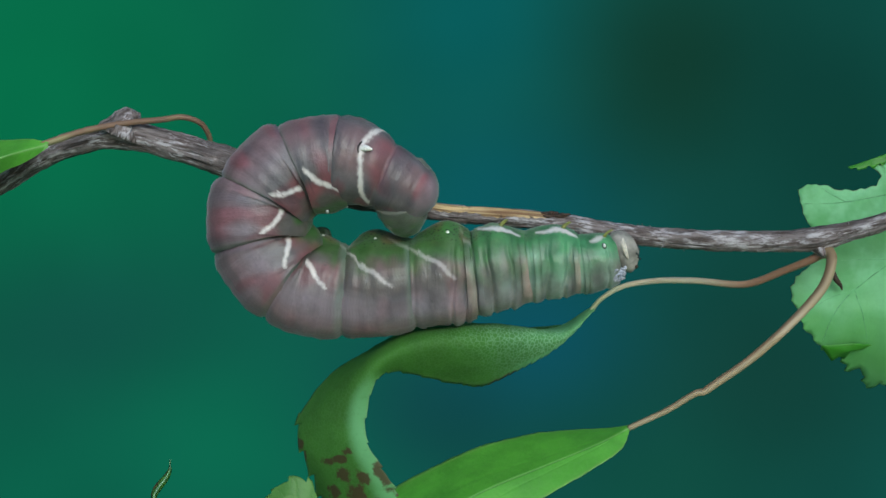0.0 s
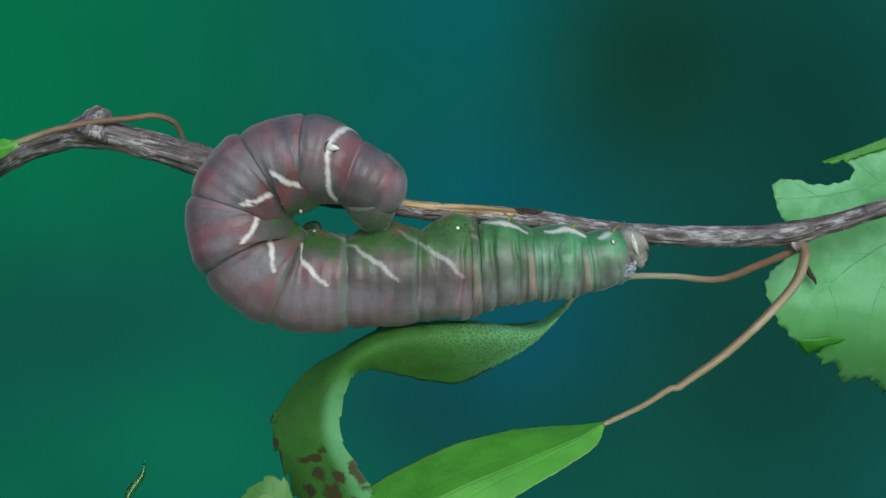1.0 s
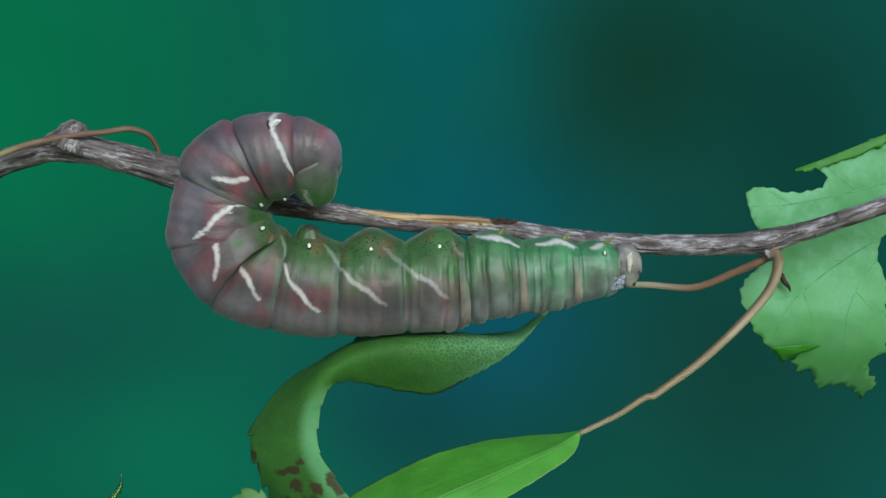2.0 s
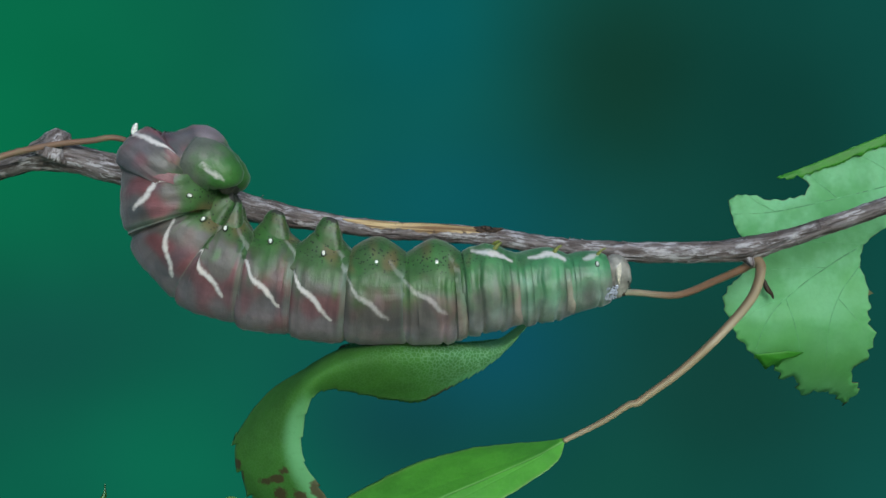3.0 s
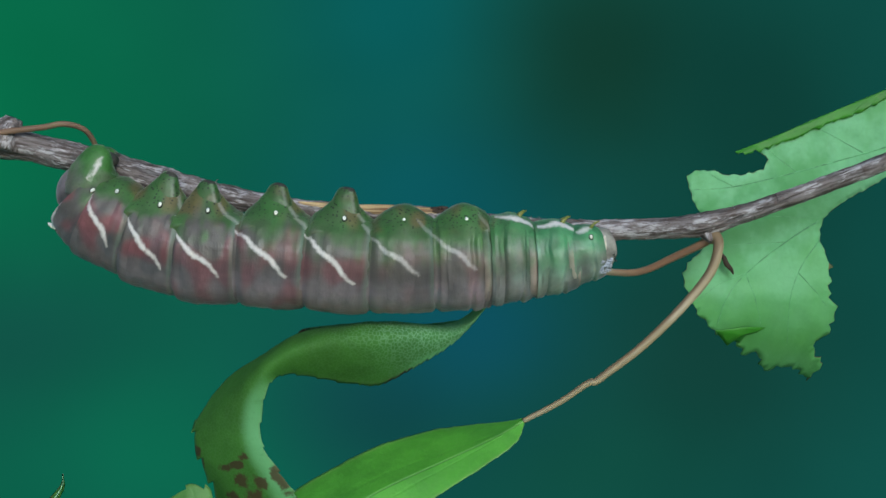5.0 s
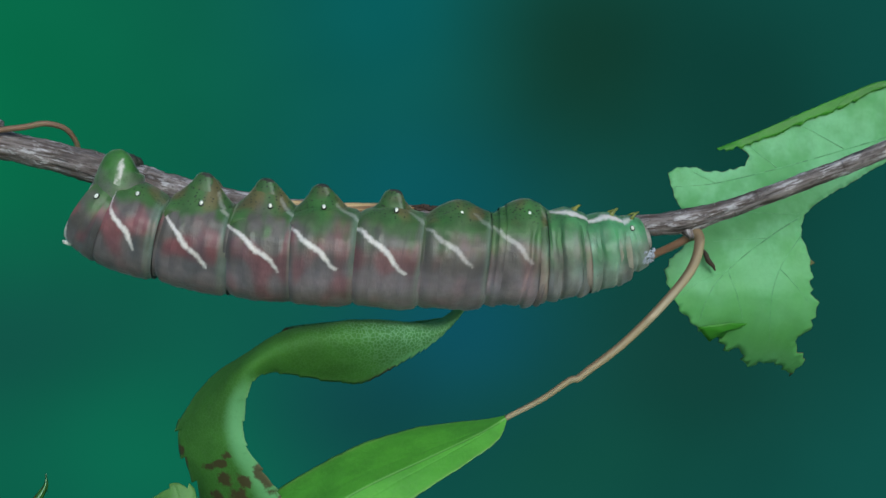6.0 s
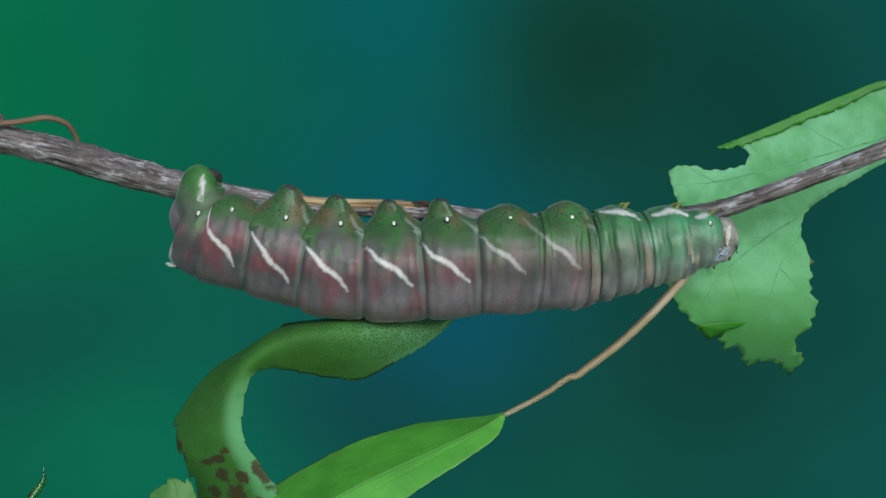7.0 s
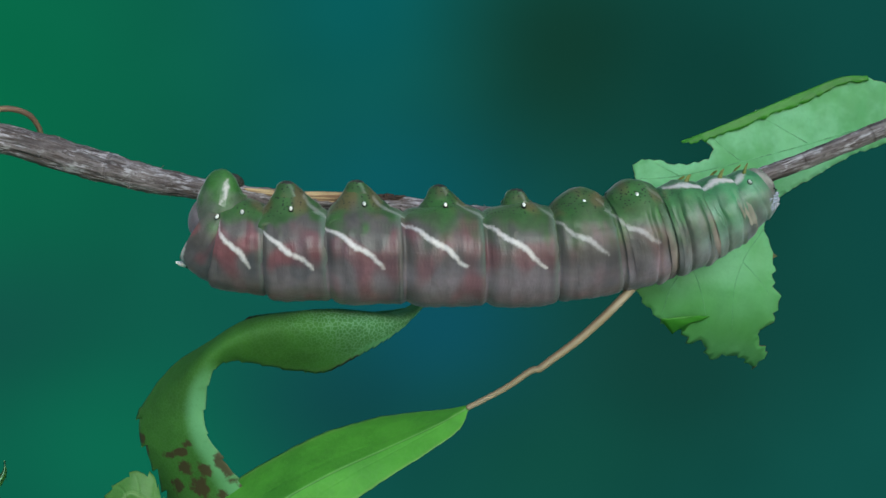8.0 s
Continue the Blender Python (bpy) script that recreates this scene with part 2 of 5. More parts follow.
BLACK = plain_material("black_chitin", (0.012, 0.012, 0.012), 0.3, 2500, 0.2)
PAD = plain_material("proleg_pad_dark", (0.045, 0.042, 0.036), 0.5, 2200)
HEADSKIN = plain_material("head_grey", (0.29, 0.275, 0.25), 0.10, 700, 0.10)
PALE = plain_material("highlight_cream", (0.58, 0.53, 0.45), 0.4, 1500)
LEGS = plain_material("leg_yellow_green", (0.20, 0.22, 0.05), 0.4, 1500)
SHIELD = plain_material("shield_blue_grey", (0.38, 0.40, 0.50), 0.12, 2600, 1.0)

# ---- setting ----
bm = bmesh.new()
grid = []
for i in range(33):
    u = -1 + 2 * i / 32
    grid.append([bm.verts.new((u * 1.1, -0.9 * u * u * u * u, v * 0.7)) for v in (-1, -0.5, 0, 0.5, 1)])
for a, b in zip(grid, grid[1:]):
    for k in range(4):
        bm.faces.new((a[k], b[k], b[k + 1], a[k + 1]))
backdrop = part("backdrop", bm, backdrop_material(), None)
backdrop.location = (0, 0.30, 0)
tagged(backdrop, "glowing sheet painted with soft green and teal greenery far out of focus", "background", kind="structure")

# added ground, out of view; pale green to bounce light up
bm = bmesh.new()
bmesh.ops.create_grid(bm, x_segments=24, y_segments=24, size=400)
ground = part("ground", bm, plain_material("bounce_green", (0.30, 0.38, 0.22), 0.9, 3.0), None)
ground.location = (0, 0, -1.0)
tagged(ground, "unseen ground below the twig that bounces light up", "ground", kind="structure")

# ---- the twig ----
BRANCH = [(-104.2, 19.2, -8.5), (-83.1, 15.8, 3.0), (-70.0, 13.7, 9.9), (-64.5, 12.8, 12.2), (-59.1, 12.0, 15.4), (-52.8, 10.9, 17.9), (-44.8, 9.7, 19.0), (-37.8, 8.5, 17.5), (-30.9, 7.4, 15.4), (-22.4, 6.1, 12.6), (-12.3, 4.5, 9.8), (1.6, 2.2, 7.3), (12.0, 0.6, 6.4), (19.8, -0.7, 5.5), (27.6, -1.9, 4.1), (35.2, -3.1, 3.3), (42.7, -4.3, 3.0), (50.1, -5.5, 3.0), (54.5, -6.2, 3.5), (62.2, -7.5, 5.6), (75.8, -9.6, 10.2), (92.2, -12.3, 16.7), (118.5, -16.5, 29.2)]


def make_branch():
    thing = tagged(new("branch"), "thin grey-brown twig with cracked bark, gently sagging", "branch")
    pts = [p * MM for p in catmull(BRANCH, 900)]
    bm = bmesh.new()
    radii = []
    for p in pts:
        x = p.x / MM
        r = 1.28 + 0.92 * smooth(0, -24, x) - 0.38 * smooth(-34, -48, x) + 0.16 * smooth(8, 45, x) - 0.26 * smooth(52, 66, x)
        r += 0.35 * math.exp(-((x + 44) / 3.2) ** 2)          # knot at the elbow
        r += 0.30 * math.exp(-((x - 53.5) / 2.2) ** 2)        # node of the two petioles
        r += 0.10 * math.exp(-((x + 58) / 2.0) ** 2) + 0.10 * math.exp(-((x + 30) / 2.0) ** 2)
        radii.append(r * MM)
    tube(bm, pts, radii, 28, 0.10, 1.0)
    bark = part("bark", bm, BARK, thing)
    # peeled stretch: a long lens of bare wood laid on the near upper side
    bm = bmesh.new()
    lay = bm.verts.layers.float_vector.new("grain")
    a = [i for i, p in enumerate(pts) if -2.0 < p.x / MM < 18.5]
    rings = []
    for n, i in enumerate(a):
        f = n / (len(a) - 1)
        wide = radians(62) * (math.sin(math.pi * f) ** 0.45) * (0.85 + 0.3 * noise.noise(pts[i] * 500))
        mid = radians(78)
        d = (pts[i + 1] - pts[i - 1]).normalized()
        up = Vector((0, 0, 1))
        side = Vector((0, -1, 0))
        ring = []
        for k in range(9):
            ang = mid - wide + 2 * wide * k / 8 - radians(40)
            way = (side * math.cos(ang) + up * math.sin(ang)).normalized()
            v = bm.verts.new(pts[i] + way * (radii[i] * (1.10 - 0.16 * (abs(k - 4) / 4) ** 2)))
            v[lay] = (pts[i].x, radii[i] * math.cos(ang), radii[i] * math.sin(ang))
            ring.append(v)
        rings.append(ring)
    for p, q in zip(rings, rings[1:]):
        for k in range(8):
            bm.faces.new((p[k], q[k], q[k + 1], p[k + 1]))
    part("peeled_wood", bm, PEELED, thing, "bare yellow wood where the bark has peeled")
    # torn, blackened bark where the bare stretch ends
    for x, up, size in ((17.6, 1.15, 0.55), (18.6, 0.9, 0.7), (19.6, 1.2, 0.45), (18.9, 0.2, 0.5)):
        i = min(range(len(pts)), key=lambda n: abs(pts[n].x / MM - x))
        bm = bmesh.new()
        mid = pts[i] / MM + Vector((0, -0.9, up))
        bmesh.ops.create_icosphere(bm, subdivisions=3, radius=1, matrix=Matrix.Translation(mid * MM) @ Matrix.Diagonal((size * 1.9 * MM, size * 0.7 * MM, size * 0.55 * MM, 1)))
        for v in bm.verts:
            v.co += (v.co - mid * MM) * 0.9 * noise.noise(v.co * 1600 + Vector((x, 0, 0)))
        part("torn_bark", bm, TORN, thing, "blackened torn bark")
    # short spur on the elbow knot and the bud scars at the node
    for name, base, tip, r in (("twig_stub", (-45.2, 9.4, 18.9), (-43.4, 9.0, 22.7), 3.5),
                               ("leaf_scar", (53.4, -6.3, 2.2), (53.9, -7.3, 0.9), 1.0)):
        bm = bmesh.new()
        line = [Vector(base).lerp(Vector(tip), k / 6) * MM for k in range(7)]
        tube(bm, line, [r * MM * (1 - 0.66 * (k / 6) ** 1.3) for k in range(7)], 20, 0.22, 1.2)
        part(name, bm, BARK, thing)
    # loose bark fibres
    rnd = random.Random(4)
    for k in range(26):
        i = rnd.randrange(260, 760)
        way = Vector((rnd.uniform(-0.6, 0.6), rnd.uniform(-0.9, 0.1), rnd.choice((-1, 1, 1)))).normalized()
        p = pts[i] + way * radii[i] * 0.95
        q = p + way * MM * rnd.uniform(0.3, 0.9) + Vector((rnd.uniform(-0.5, 0.5), 0, 0)) * MM
        bm = bmesh.new()
        tube(bm, [p, p.lerp(q, 0.5) + Vector((0, 0, 0.0001)), q], [0.00006, 0.00005, 0.00002], 5)
        part("fibre", bm, BARK, thing)
    return thing


make_branch()


# ---- leaves ----
def blade(bm, la, lm, lb, n=150, half=26, teeth=0.0, every=3.2, thick=0.12, veins=9, ribw=0.5, wave=0.25, seed=0, burn=None, net=None, wan=None, lines=(), soft_fold=False, sag=0.0):
    """A leaf blade lofted across three lines (one margin, midrib, other margin; mm), with teeth, side veins and thickness."""
    A, M, B = catmull(la, n), catmull(lm, n), catmull(lb, n)
    rib = bm.verts.layers.float.new("rib")
    edge = bm.verts.layers.float.new("edge")
    bur = bm.verts.layers.float.new("burn")
    nety = bm.verts.layers.float.new("net")
    pale = bm.verts.layers.float.new("wan")
    rnd = random.Random(seed)
    rows = []
    run = 0.0
    for i in range(n + 1):
        if i:
            run += (M[i] - M[i - 1]).length
        f = i / n
        t = (M[min(i + 1, n)] - M[max(i - 1, 0)]).normalized()
        row = []
        for k in range(-half, half + 1):
            s = abs(k) / half
            side = A[i] if k < 0 else B[i]
            out = side - M[i]
            p = M[i] + out * s
            if soft_fold:
                g = k / half
                p = M[i] + (B[i] - A[i]) * (0.5 * g) + ((A[i] + B[i]) * 0.5 - M[i]) * (g * g)
            nrm = t.cross(B[i] - A[i])
            nrm = nrm.normalized() if nrm.length > 1e-6 else Vector((0, -1, 0))
            if nrm.y > 0:
                nrm = -nrm
            p += nrm * (sag * out.length * 4 * s * (1 - s))
            # teeth push the margin out
            tooth = teeth(f, k / half) if callable(teeth) else teeth
            if tooth and s > 0.8:
                ph = (run + 0.7 * noise.noise(Vector((run * 0.4, seed, k > 0)))) / (every(f, k / half) if callable(every) else every)
                saw = ph - math.floor(ph)
                p += out.normalized() * (tooth * (s - 0.8) / 0.2 * (saw - 0.45) * min(1.0, out.length / 3))
                p += t * (tooth * 0.5 * (s - 0.8) / 0.2 * saw)
            # side veins leave the midrib forwards
            vein = 0.0
            if veins:
                v = (f * veins - s * 0.55) % 1.0
                vein = max(0.0, 1 - min(v, 1 - v) / veins * n) * (1 - 0.5 * s) * 0.6
            for at in lines:
                vein = max(vein, 0.22 * max(0.0, 1 - abs(k / half - at * (0.25 + 1.0 * f)) * half / 0.9))
            main = max(0.0, 1 - s * max(out.length, 0.5) / ribw) if f < 0.97 and ribw > 0.05 else 0
            p += nrm * (wave * (noise.noise(p * 0.16 + Vector((seed, 0, 0))) * 1.6 + 0.35 * noise.noise(p * 0.6)) * s)
            p += nrm * (-0.10 * vein)
            vert = bm.verts.new(p * MM)
            vert[rib] = max(main, vein)
            vert[edge] = s
            vert[bur] = burn(f, k / half) if burn else 0.0
            vert[nety] = net(f, k / half) if net else 0.06
            vert[pale] = wan(f, k / half) if wan else 0.0
            row.append(vert)
        rows.append(row)
    for a, b in zip(rows, rows[1:]):
        for k in range(2 * half):
            bm.faces.new((a[k], b[k], b[k + 1], a[k + 1]))
    bmesh.ops.recalc_face_normals(bm, faces=bm.faces)
    bmesh.ops.solidify(bm, geom=bm.faces[:], thickness=thick * MM)


def stalk(name, thing, pts, r0, r1, mat, label=""):
    bm = bmesh.new()
    line = [p * MM for p in catmull(pts, 200)]
    rr = []
    for i in range(201):
        f = i / 200
        r = r0 + (r1 - r0) * f
        r *= 1 + 0.5 * math.exp(-(f / 0.05) ** 2)
        rr.append(r * MM)
    tube(bm, line, rr, 16, 0.03, 0.12)
    return part(name, bm, mat, thing, label)


def curl_burn(f, s):
    """Browned spots: a band across the hanging part, its margin, the base's low margin and the far top margin."""
    v = 0.0
    for cf, cs, wf, ws in ((0.750, -0.38, 0.014, 0.26), (0.745, -0.05, 0.013, 0.3), (0.730, 0.25, 0.015, 0.22), (0.80, 0.95, 0.05, 0.25), (0.695, -0.95, 0.016, 0.16),
                           (0.735, -1.0, 0.018, 0.12), (0.79, -0.15, 0.024, 0.22), (0.80, 0.35, 0.026, 0.2), (0.90, -0.2, 0.02, 0.3),
                           (0.83, -0.55, 0.024, 0.2), (0.84, 0.0, 0.03, 0.3), (0.865, 0.45, 0.016, 0.2), (0.89, -0.35, 0.02, 0.2), (0.87, 1.0, 0.02, 0.15), (0.22, 1.0, 0.05, 0.05), (0.30, -1.0, 0.05, 0.06)):
        v = max(v, math.exp(-((f - cf) / wf) ** 2 - ((s - cs) / ws) ** 2))
    return v


def make_leaves():
    # curled leaf under the caterpillar
    thing = tagged(new("leaf"), "dark green toothed leaf curling down, browned spots", "leaf")
    bm = bmesh.new()
    blade(bm, [(24.5, 5.0, -6.4), (19.5, 7.0, -9.4), (14.2, 10.0, -9.8), (8.8, 12.0, -9.7), (-1.4, 11.0, -10.3), (-9.7, 9.0, -13.8), (-15.7, 7.0, -18.7), (-18.5, 6.0, -23.1), (-17.8, 6.0, -27.6), (-16.0, 7.0, -32.8), (-14.7, 9.0, -39.1), (-12.4, 11.0, -47.2)],
          [(24.6, 4.5, -6.7), (20.0, 3.0, -10.0), (14.2, -0.5, -9.8), (8.7, -2.5, -9.7), (-0.3, -3.0, -10.2), (-7.0, -2.0, -13.3), (-11.5, -0.5, -18.2), (-12.6, 0.0, -22.6), (-11.9, 0.5, -26.7), (-9.9, 1.5, -31.6), (-7.9, 3.0, -37.6), (-5.2, 5.0, -44.6)],
          [(24.8, 4.4, -7.0), (19.4, 3.0, -12.1), (13.6, 2.5, -15.3), (7.9, 2.5, -17.5), (0.7, 0.5, -16.2), (-4.6, -1.0, -15.5), (-6.8, -2.0, -17.2), (-8.0, -1.0, -21.7), (-7.5, -1.0, -25.6), (-4.8, 0.0, -30.5), (-1.7, 2.0, -36.6), (0.6, 4.0, -43.5)],
          n=240, teeth=lambda f, s: 0.28 + (1.3 * smooth(0.58, 0.66, f) if s < 0 else 0.2 * smooth(0.7, 0.8, f) + 0.5 * smooth(0.26, 0.12, f)), every=lambda f, s: 1.3 if s > 0 and f < 0.3 else 3.6, veins=0, ribw=0.02, seed=3, wave=0.35, soft_fold=True,
          burn=curl_burn, net=lambda f, s: 0.04 + 0.9 * smooth(0.38, 0.05, f + 0.10 * s),
          # pale base colour, plus painted light on the upper band and inner sheen
          wan=lambda f, s: max(min(1.0, (0.72 - 0.40 * s) * smooth(0.34, 0.04, f) + 0.5 * smooth(0.12, 0.0, f) + smooth(0.80, 0.95, s) * smooth(0.24, 0.12, f)), smooth(0.45, 0.62, f) * (0.02 + 0.80 * smooth(0.25, 0.7, s))))
    part("blade", bm, LEAF_DARK, thing)
    bm = bmesh.new()
    blade(bm, [(20.6, 10.0, -9.4), (15.6, 13.0, -10.0), (12.2, 14.0, -10.1), (9.8, 14.5, -9.8), (7.9, 15.0, -9.3), (4.9, 15.0, -9.4), (1.8, 14.5, -9.6), (-1.2, 14.0, -9.9), (-3.0, 12.0, -10.1), (-3.6, 11.0, -10.7)],
          [(20.5, 9.0, -9.8), (15.6, 12.0, -10.5), (12.2, 13.0, -10.5), (9.8, 13.5, -10.3), (7.9, 14.0, -9.7), (4.9, 14.0, -9.8), (1.9, 13.5, -10.0), (-1.1, 13.0, -10.4), (-3.0, 11.0, -10.6), (-3.5, 10.0, -11.2)],
          [(20.4, 8.0, -10.4), (15.6, 11.0, -11.1), (12.2, 12.0, -11.1), (9.8, 12.5, -10.9), (7.9, 13.0, -10.4), (4.9, 13.0, -10.4), (1.9, 12.5, -10.7), (-1.1, 12.0, -11.0), (-2.9, 10.0, -11.2), (-3.4, 9.0, -11.8)],
          n=90, half=6, teeth=0.35, every=2.2, veins=0, ribw=0.02, seed=12, wave=0.2, net=lambda f, s: 0.3,
          burn=lambda f, s: 0.75 * smooth(0.55, 0.95, f) * smooth(0.4, -0.6, s))
    part("far_margin", bm, LEAF_DARK, thing, "ragged browned far margin")
    stalk("petiole", thing, [(54.3, -5.5, 1.4), (53.1, -5.5, 0.6), (50.0, -3.0, -1.0), (45.3, 0.0, -3.0), (39.4, 3.0, -2.6), (34.0, 5.0, -2.6), (29.1, 5.5, -3.4), (25.9, 5.0, -5.1), (24.2, 4.8, -6.9)], 0.60, 0.34, STALK_PALE, "pale pink-green petiole")
    # broad leaf below
    thing = tagged(new("leaf"), "broad bright green leaf hanging below the twig", "leaf")
    bm = bmesh.new()
    blade(bm, [(28.0, -7.0, -21.7), (23.5, -3.0, -22.8), (15.9, 0.0, -23.9), (6.5, 2.0, -26.7), (-4.0, 3.0, -32.2), (-15.4, 4.0, -40.2), (-28.6, 5.0, -50.3), (-38.6, 6.0, -60.4)],
          [(28.0, -7.0, -22.0), (23.5, -8.0, -24.1), (16.8, -8.0, -26.9), (8.5, -8.0, -30.3), (-1.4, -7.0, -35.6), (-12.8, -6.0, -42.7), (-25.4, -4.0, -51.3), (-37.1, 0.0, -58.6)],
          [(27.9, -7.0, -22.3), (26.3, -9.0, -24.8), (22.1, -10.0, -27.5), (15.1, -10.0, -31.4), (6.2, -9.0, -37.0), (-5.1, -8.0, -44.4), (-18.9, -6.0, -52.2), (-36.8, 0.0, -59.0)],
          n=150, teeth=0.12, every=2.5, veins=0, ribw=0.3, seed=8, wave=0.2, lines=(-0.45, 0.5))
    part("blade", bm, LEAF_BRIGHT, thing)
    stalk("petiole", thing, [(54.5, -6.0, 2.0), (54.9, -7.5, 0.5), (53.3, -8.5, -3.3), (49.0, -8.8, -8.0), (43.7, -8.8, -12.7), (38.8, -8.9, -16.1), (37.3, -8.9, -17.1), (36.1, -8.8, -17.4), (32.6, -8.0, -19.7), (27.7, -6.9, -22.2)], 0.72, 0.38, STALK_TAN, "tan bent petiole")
    # leaf at the far left
    thing = tagged(new("leaf"), "green leaf on a thin arched stalk over the twig", "leaf")
    bm = bmesh.new()
    blade(bm, [(-54.2, 4.0, 17.4), (-57.4, 5.0, 18.0), (-61.9, 6.0, 17.9), (-68.9, 7.0, 17.4), (-79.3, 8.0, 13.7), (-87.6, 8.0, 7.9)],
          [(-54.2, 4.0, 17.0), (-56.7, 2.0, 16.0), (-59.6, 0.0, 14.7), (-65.9, 0.0, 12.3), (-76.4, 2.0, 8.4), (-87.6, 8.0, 7.7)],
          [(-54.2, 4.0, 16.6), (-57.1, 3.0, 14.3), (-60.3, 2.0, 12.5), (-65.2, 2.0, 9.2), (-75.7, 4.0, 4.5), (-87.6, 8.0, 7.5)],
          n=80, teeth=0.1, every=2.5, veins=8, seed=5, wave=0.2)
    part("blade", bm, LEAF_BRIGHT, thing)
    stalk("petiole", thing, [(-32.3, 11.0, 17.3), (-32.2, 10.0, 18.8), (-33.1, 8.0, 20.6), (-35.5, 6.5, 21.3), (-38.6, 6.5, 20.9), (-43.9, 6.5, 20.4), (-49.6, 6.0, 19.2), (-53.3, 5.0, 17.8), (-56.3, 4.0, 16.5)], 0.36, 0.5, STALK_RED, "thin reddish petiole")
    # small toothed leaf end and a shrivelled tip low down
    thing = tagged(new("leaf"), "small yellow-green toothed leaf behind the curled one", "leaf")
    bm = bmesh.new()
    blade(bm, [(-12.1, 3.0, -38.4), (-14.9, 3.0, -34.3), (-16.0, 3.0, -31.6), (-18.4, 3.0, -30.8), (-20.8, 3.0, -31.8), (-22.8, 3.0, -34.3), (-24.2, 3.0, -40.0)],
          [(-12.8, 2.0, -40.5), (-15.6, 2.0, -37.3), (-17.2, 2.0, -34.5), (-18.9, 2.0, -33.3), (-20.1, 2.0, -34.1), (-21.3, 2.0, -36.5), (-22.5, 2.0, -40.5)],
          [(-13.7, 3.0, -42.4), (-16.1, 3.0, -40.4), (-17.8, 3.0, -38.8), (-19.2, 3.0, -38.0), (-20.2, 3.0, -38.8), (-20.8, 3.0, -40.0), (-21.0, 3.0, -42.0)],
          n=70, half=12, teeth=0.8, every=2.0, veins=5, seed=6, wave=0.2)
    part("blade", bm, LEAF_YOUNG, thing)
    thing = tagged(new("leaf"), "thin shrivelled green leaf tip, browned at its edge", "leaf")
    bm = bmesh.new()
    blade(bm, [(-36.0, 2.0, -28.1), (-36.4, 2.0, -29.5), (-37.2, 2.0, -30.5), (-38.1, 2.0, -31.5), (-38.7, 2.0, -32.7), (-38.8, 2.0, -34.1), (-39.1, 2.0, -37.3)],
          [(-35.8, 1.0, -27.9), (-35.9, 1.0, -29.4), (-36.6, 1.0, -30.7), (-37.4, 1.0, -31.7), (-38.0, 1.0, -32.8), (-38.1, 1.0, -33.9), (-38.3, 1.0, -37.1)],
          [(-36.0, 2.0, -28.1), (-35.8, 2.0, -29.7), (-36.4, 2.0, -31.1), (-37.2, 2.0, -32.2), (-37.9, 2.0, -33.3), (-37.8, 2.0, -34.3), (-37.7, 2.0, -37.3)],
          n=50, half=6, teeth=0.2, every=1.2, veins=0, seed=9, wave=0.15, burn=lambda f, s: 0.7 * smooth(0.1, -0.8, s))
    part("blade", bm, LEAF_DARK, thing)


make_leaves()

RIGHT_OUT = [(53.2, 10.4), (54.6, 11.2), (56.9, 11.1), (59.0, 10.4), (61.9, 10.4), (64.6, 11.0), (65.3, 12.4), (63.9, 13.8), (60.6, 13.5), (66.3, 15.5), (73.1, 18.2), (80.7, 20.9), (85.2, 22.4), (89.1, 22.5), (93.8, 21.3), (99.0, 18.8), (99.7, 14.2), (91.8, 12.7), (86.6, 11.2), (80.3, 8.0), (76.1, 5.8), (73.3, 3.7), (72.6, 0.8), (74.1, -3.3), (73.6, -6.6), (74.9, -9.9), (74.2, -13.6), (72.4, -14.2), (73.0, -16.2), (75.4, -18.0), (74.6, -20.9), (71.7, -18.7), (68.9, -18.0), (66.4, -18.9), (64.8, -15.9), (62.3, -15.6), (60.7, -13.6), (57.0, -12.0), (54.1, -8.8), (52.4, -4.7), (52.9, -1.9), (54.9, -0.5), (56.2, 2.1), (55.5, 4.9), (53.9, 7.0)]
VEINS = [[(72.5, 3.3), (67.5, 0.5), (61.5, -3.8), (58.5, -7.3), (57.3, -11.2)],
         [(57.4, 4.0), (64.2, 4.3), (72.2, 3.8), (73.9, 4.4)],
         [(61.5, -3.8), (57.7, -5.1), (54.6, -7.2)],
         [(72.7, 0.8), (69.2, -4.0), (67.8, -8.9), (68.7, -15.9)],
         [(91.9, 16.0), (79.8, 12.9), (69.5, 10.5), (60.2, 8.7), (54.2, 8.4)],
         [(67.5, 0.5), (62.9, 0.5), (57.4, 0.2)],
         [(69.5, 10.5), (66.2, 13.2), (65.0, 14.7)],
         [(79.8, 12.9), (74.7, 15.9), (71.4, 17.2)],
         [(60.2, 8.7), (57.7, 10.0), (56.5, 10.8)],
         [(69.2, -4.0), (71.5, -6.5), (73.5, -9.1)],
         [(61.5, -3.8), (63.1, -8.7), (64.4, -13.0)]]
FOLD = ([(60.5, 13.7), (66.3, 15.7), (73.1, 18.3), (80.7, 21.1), (85.2, 22.6), (89.1, 22.7)],
        [(60.8, 13.4), (64.6, 14.2), (68.0, 15.3), (70.1, 15.9), (73.3, 17.3), (76.5, 18.4), (80.7, 20.0), (85.2, 21.9), (89.1, 22.3)])
FLAP = [(57.1, -11.9), (59.3, -11.7), (61.8, -11.5), (64.6, -11.8), (63.3, -12.4), (61.6, -12.7), (61.1, -13.9), (60.0, -13.5), (59.1, -14.2)]
VEIN = plain_material("vein_green", (0.125, 0.41, 0.18), 0.55, 900)


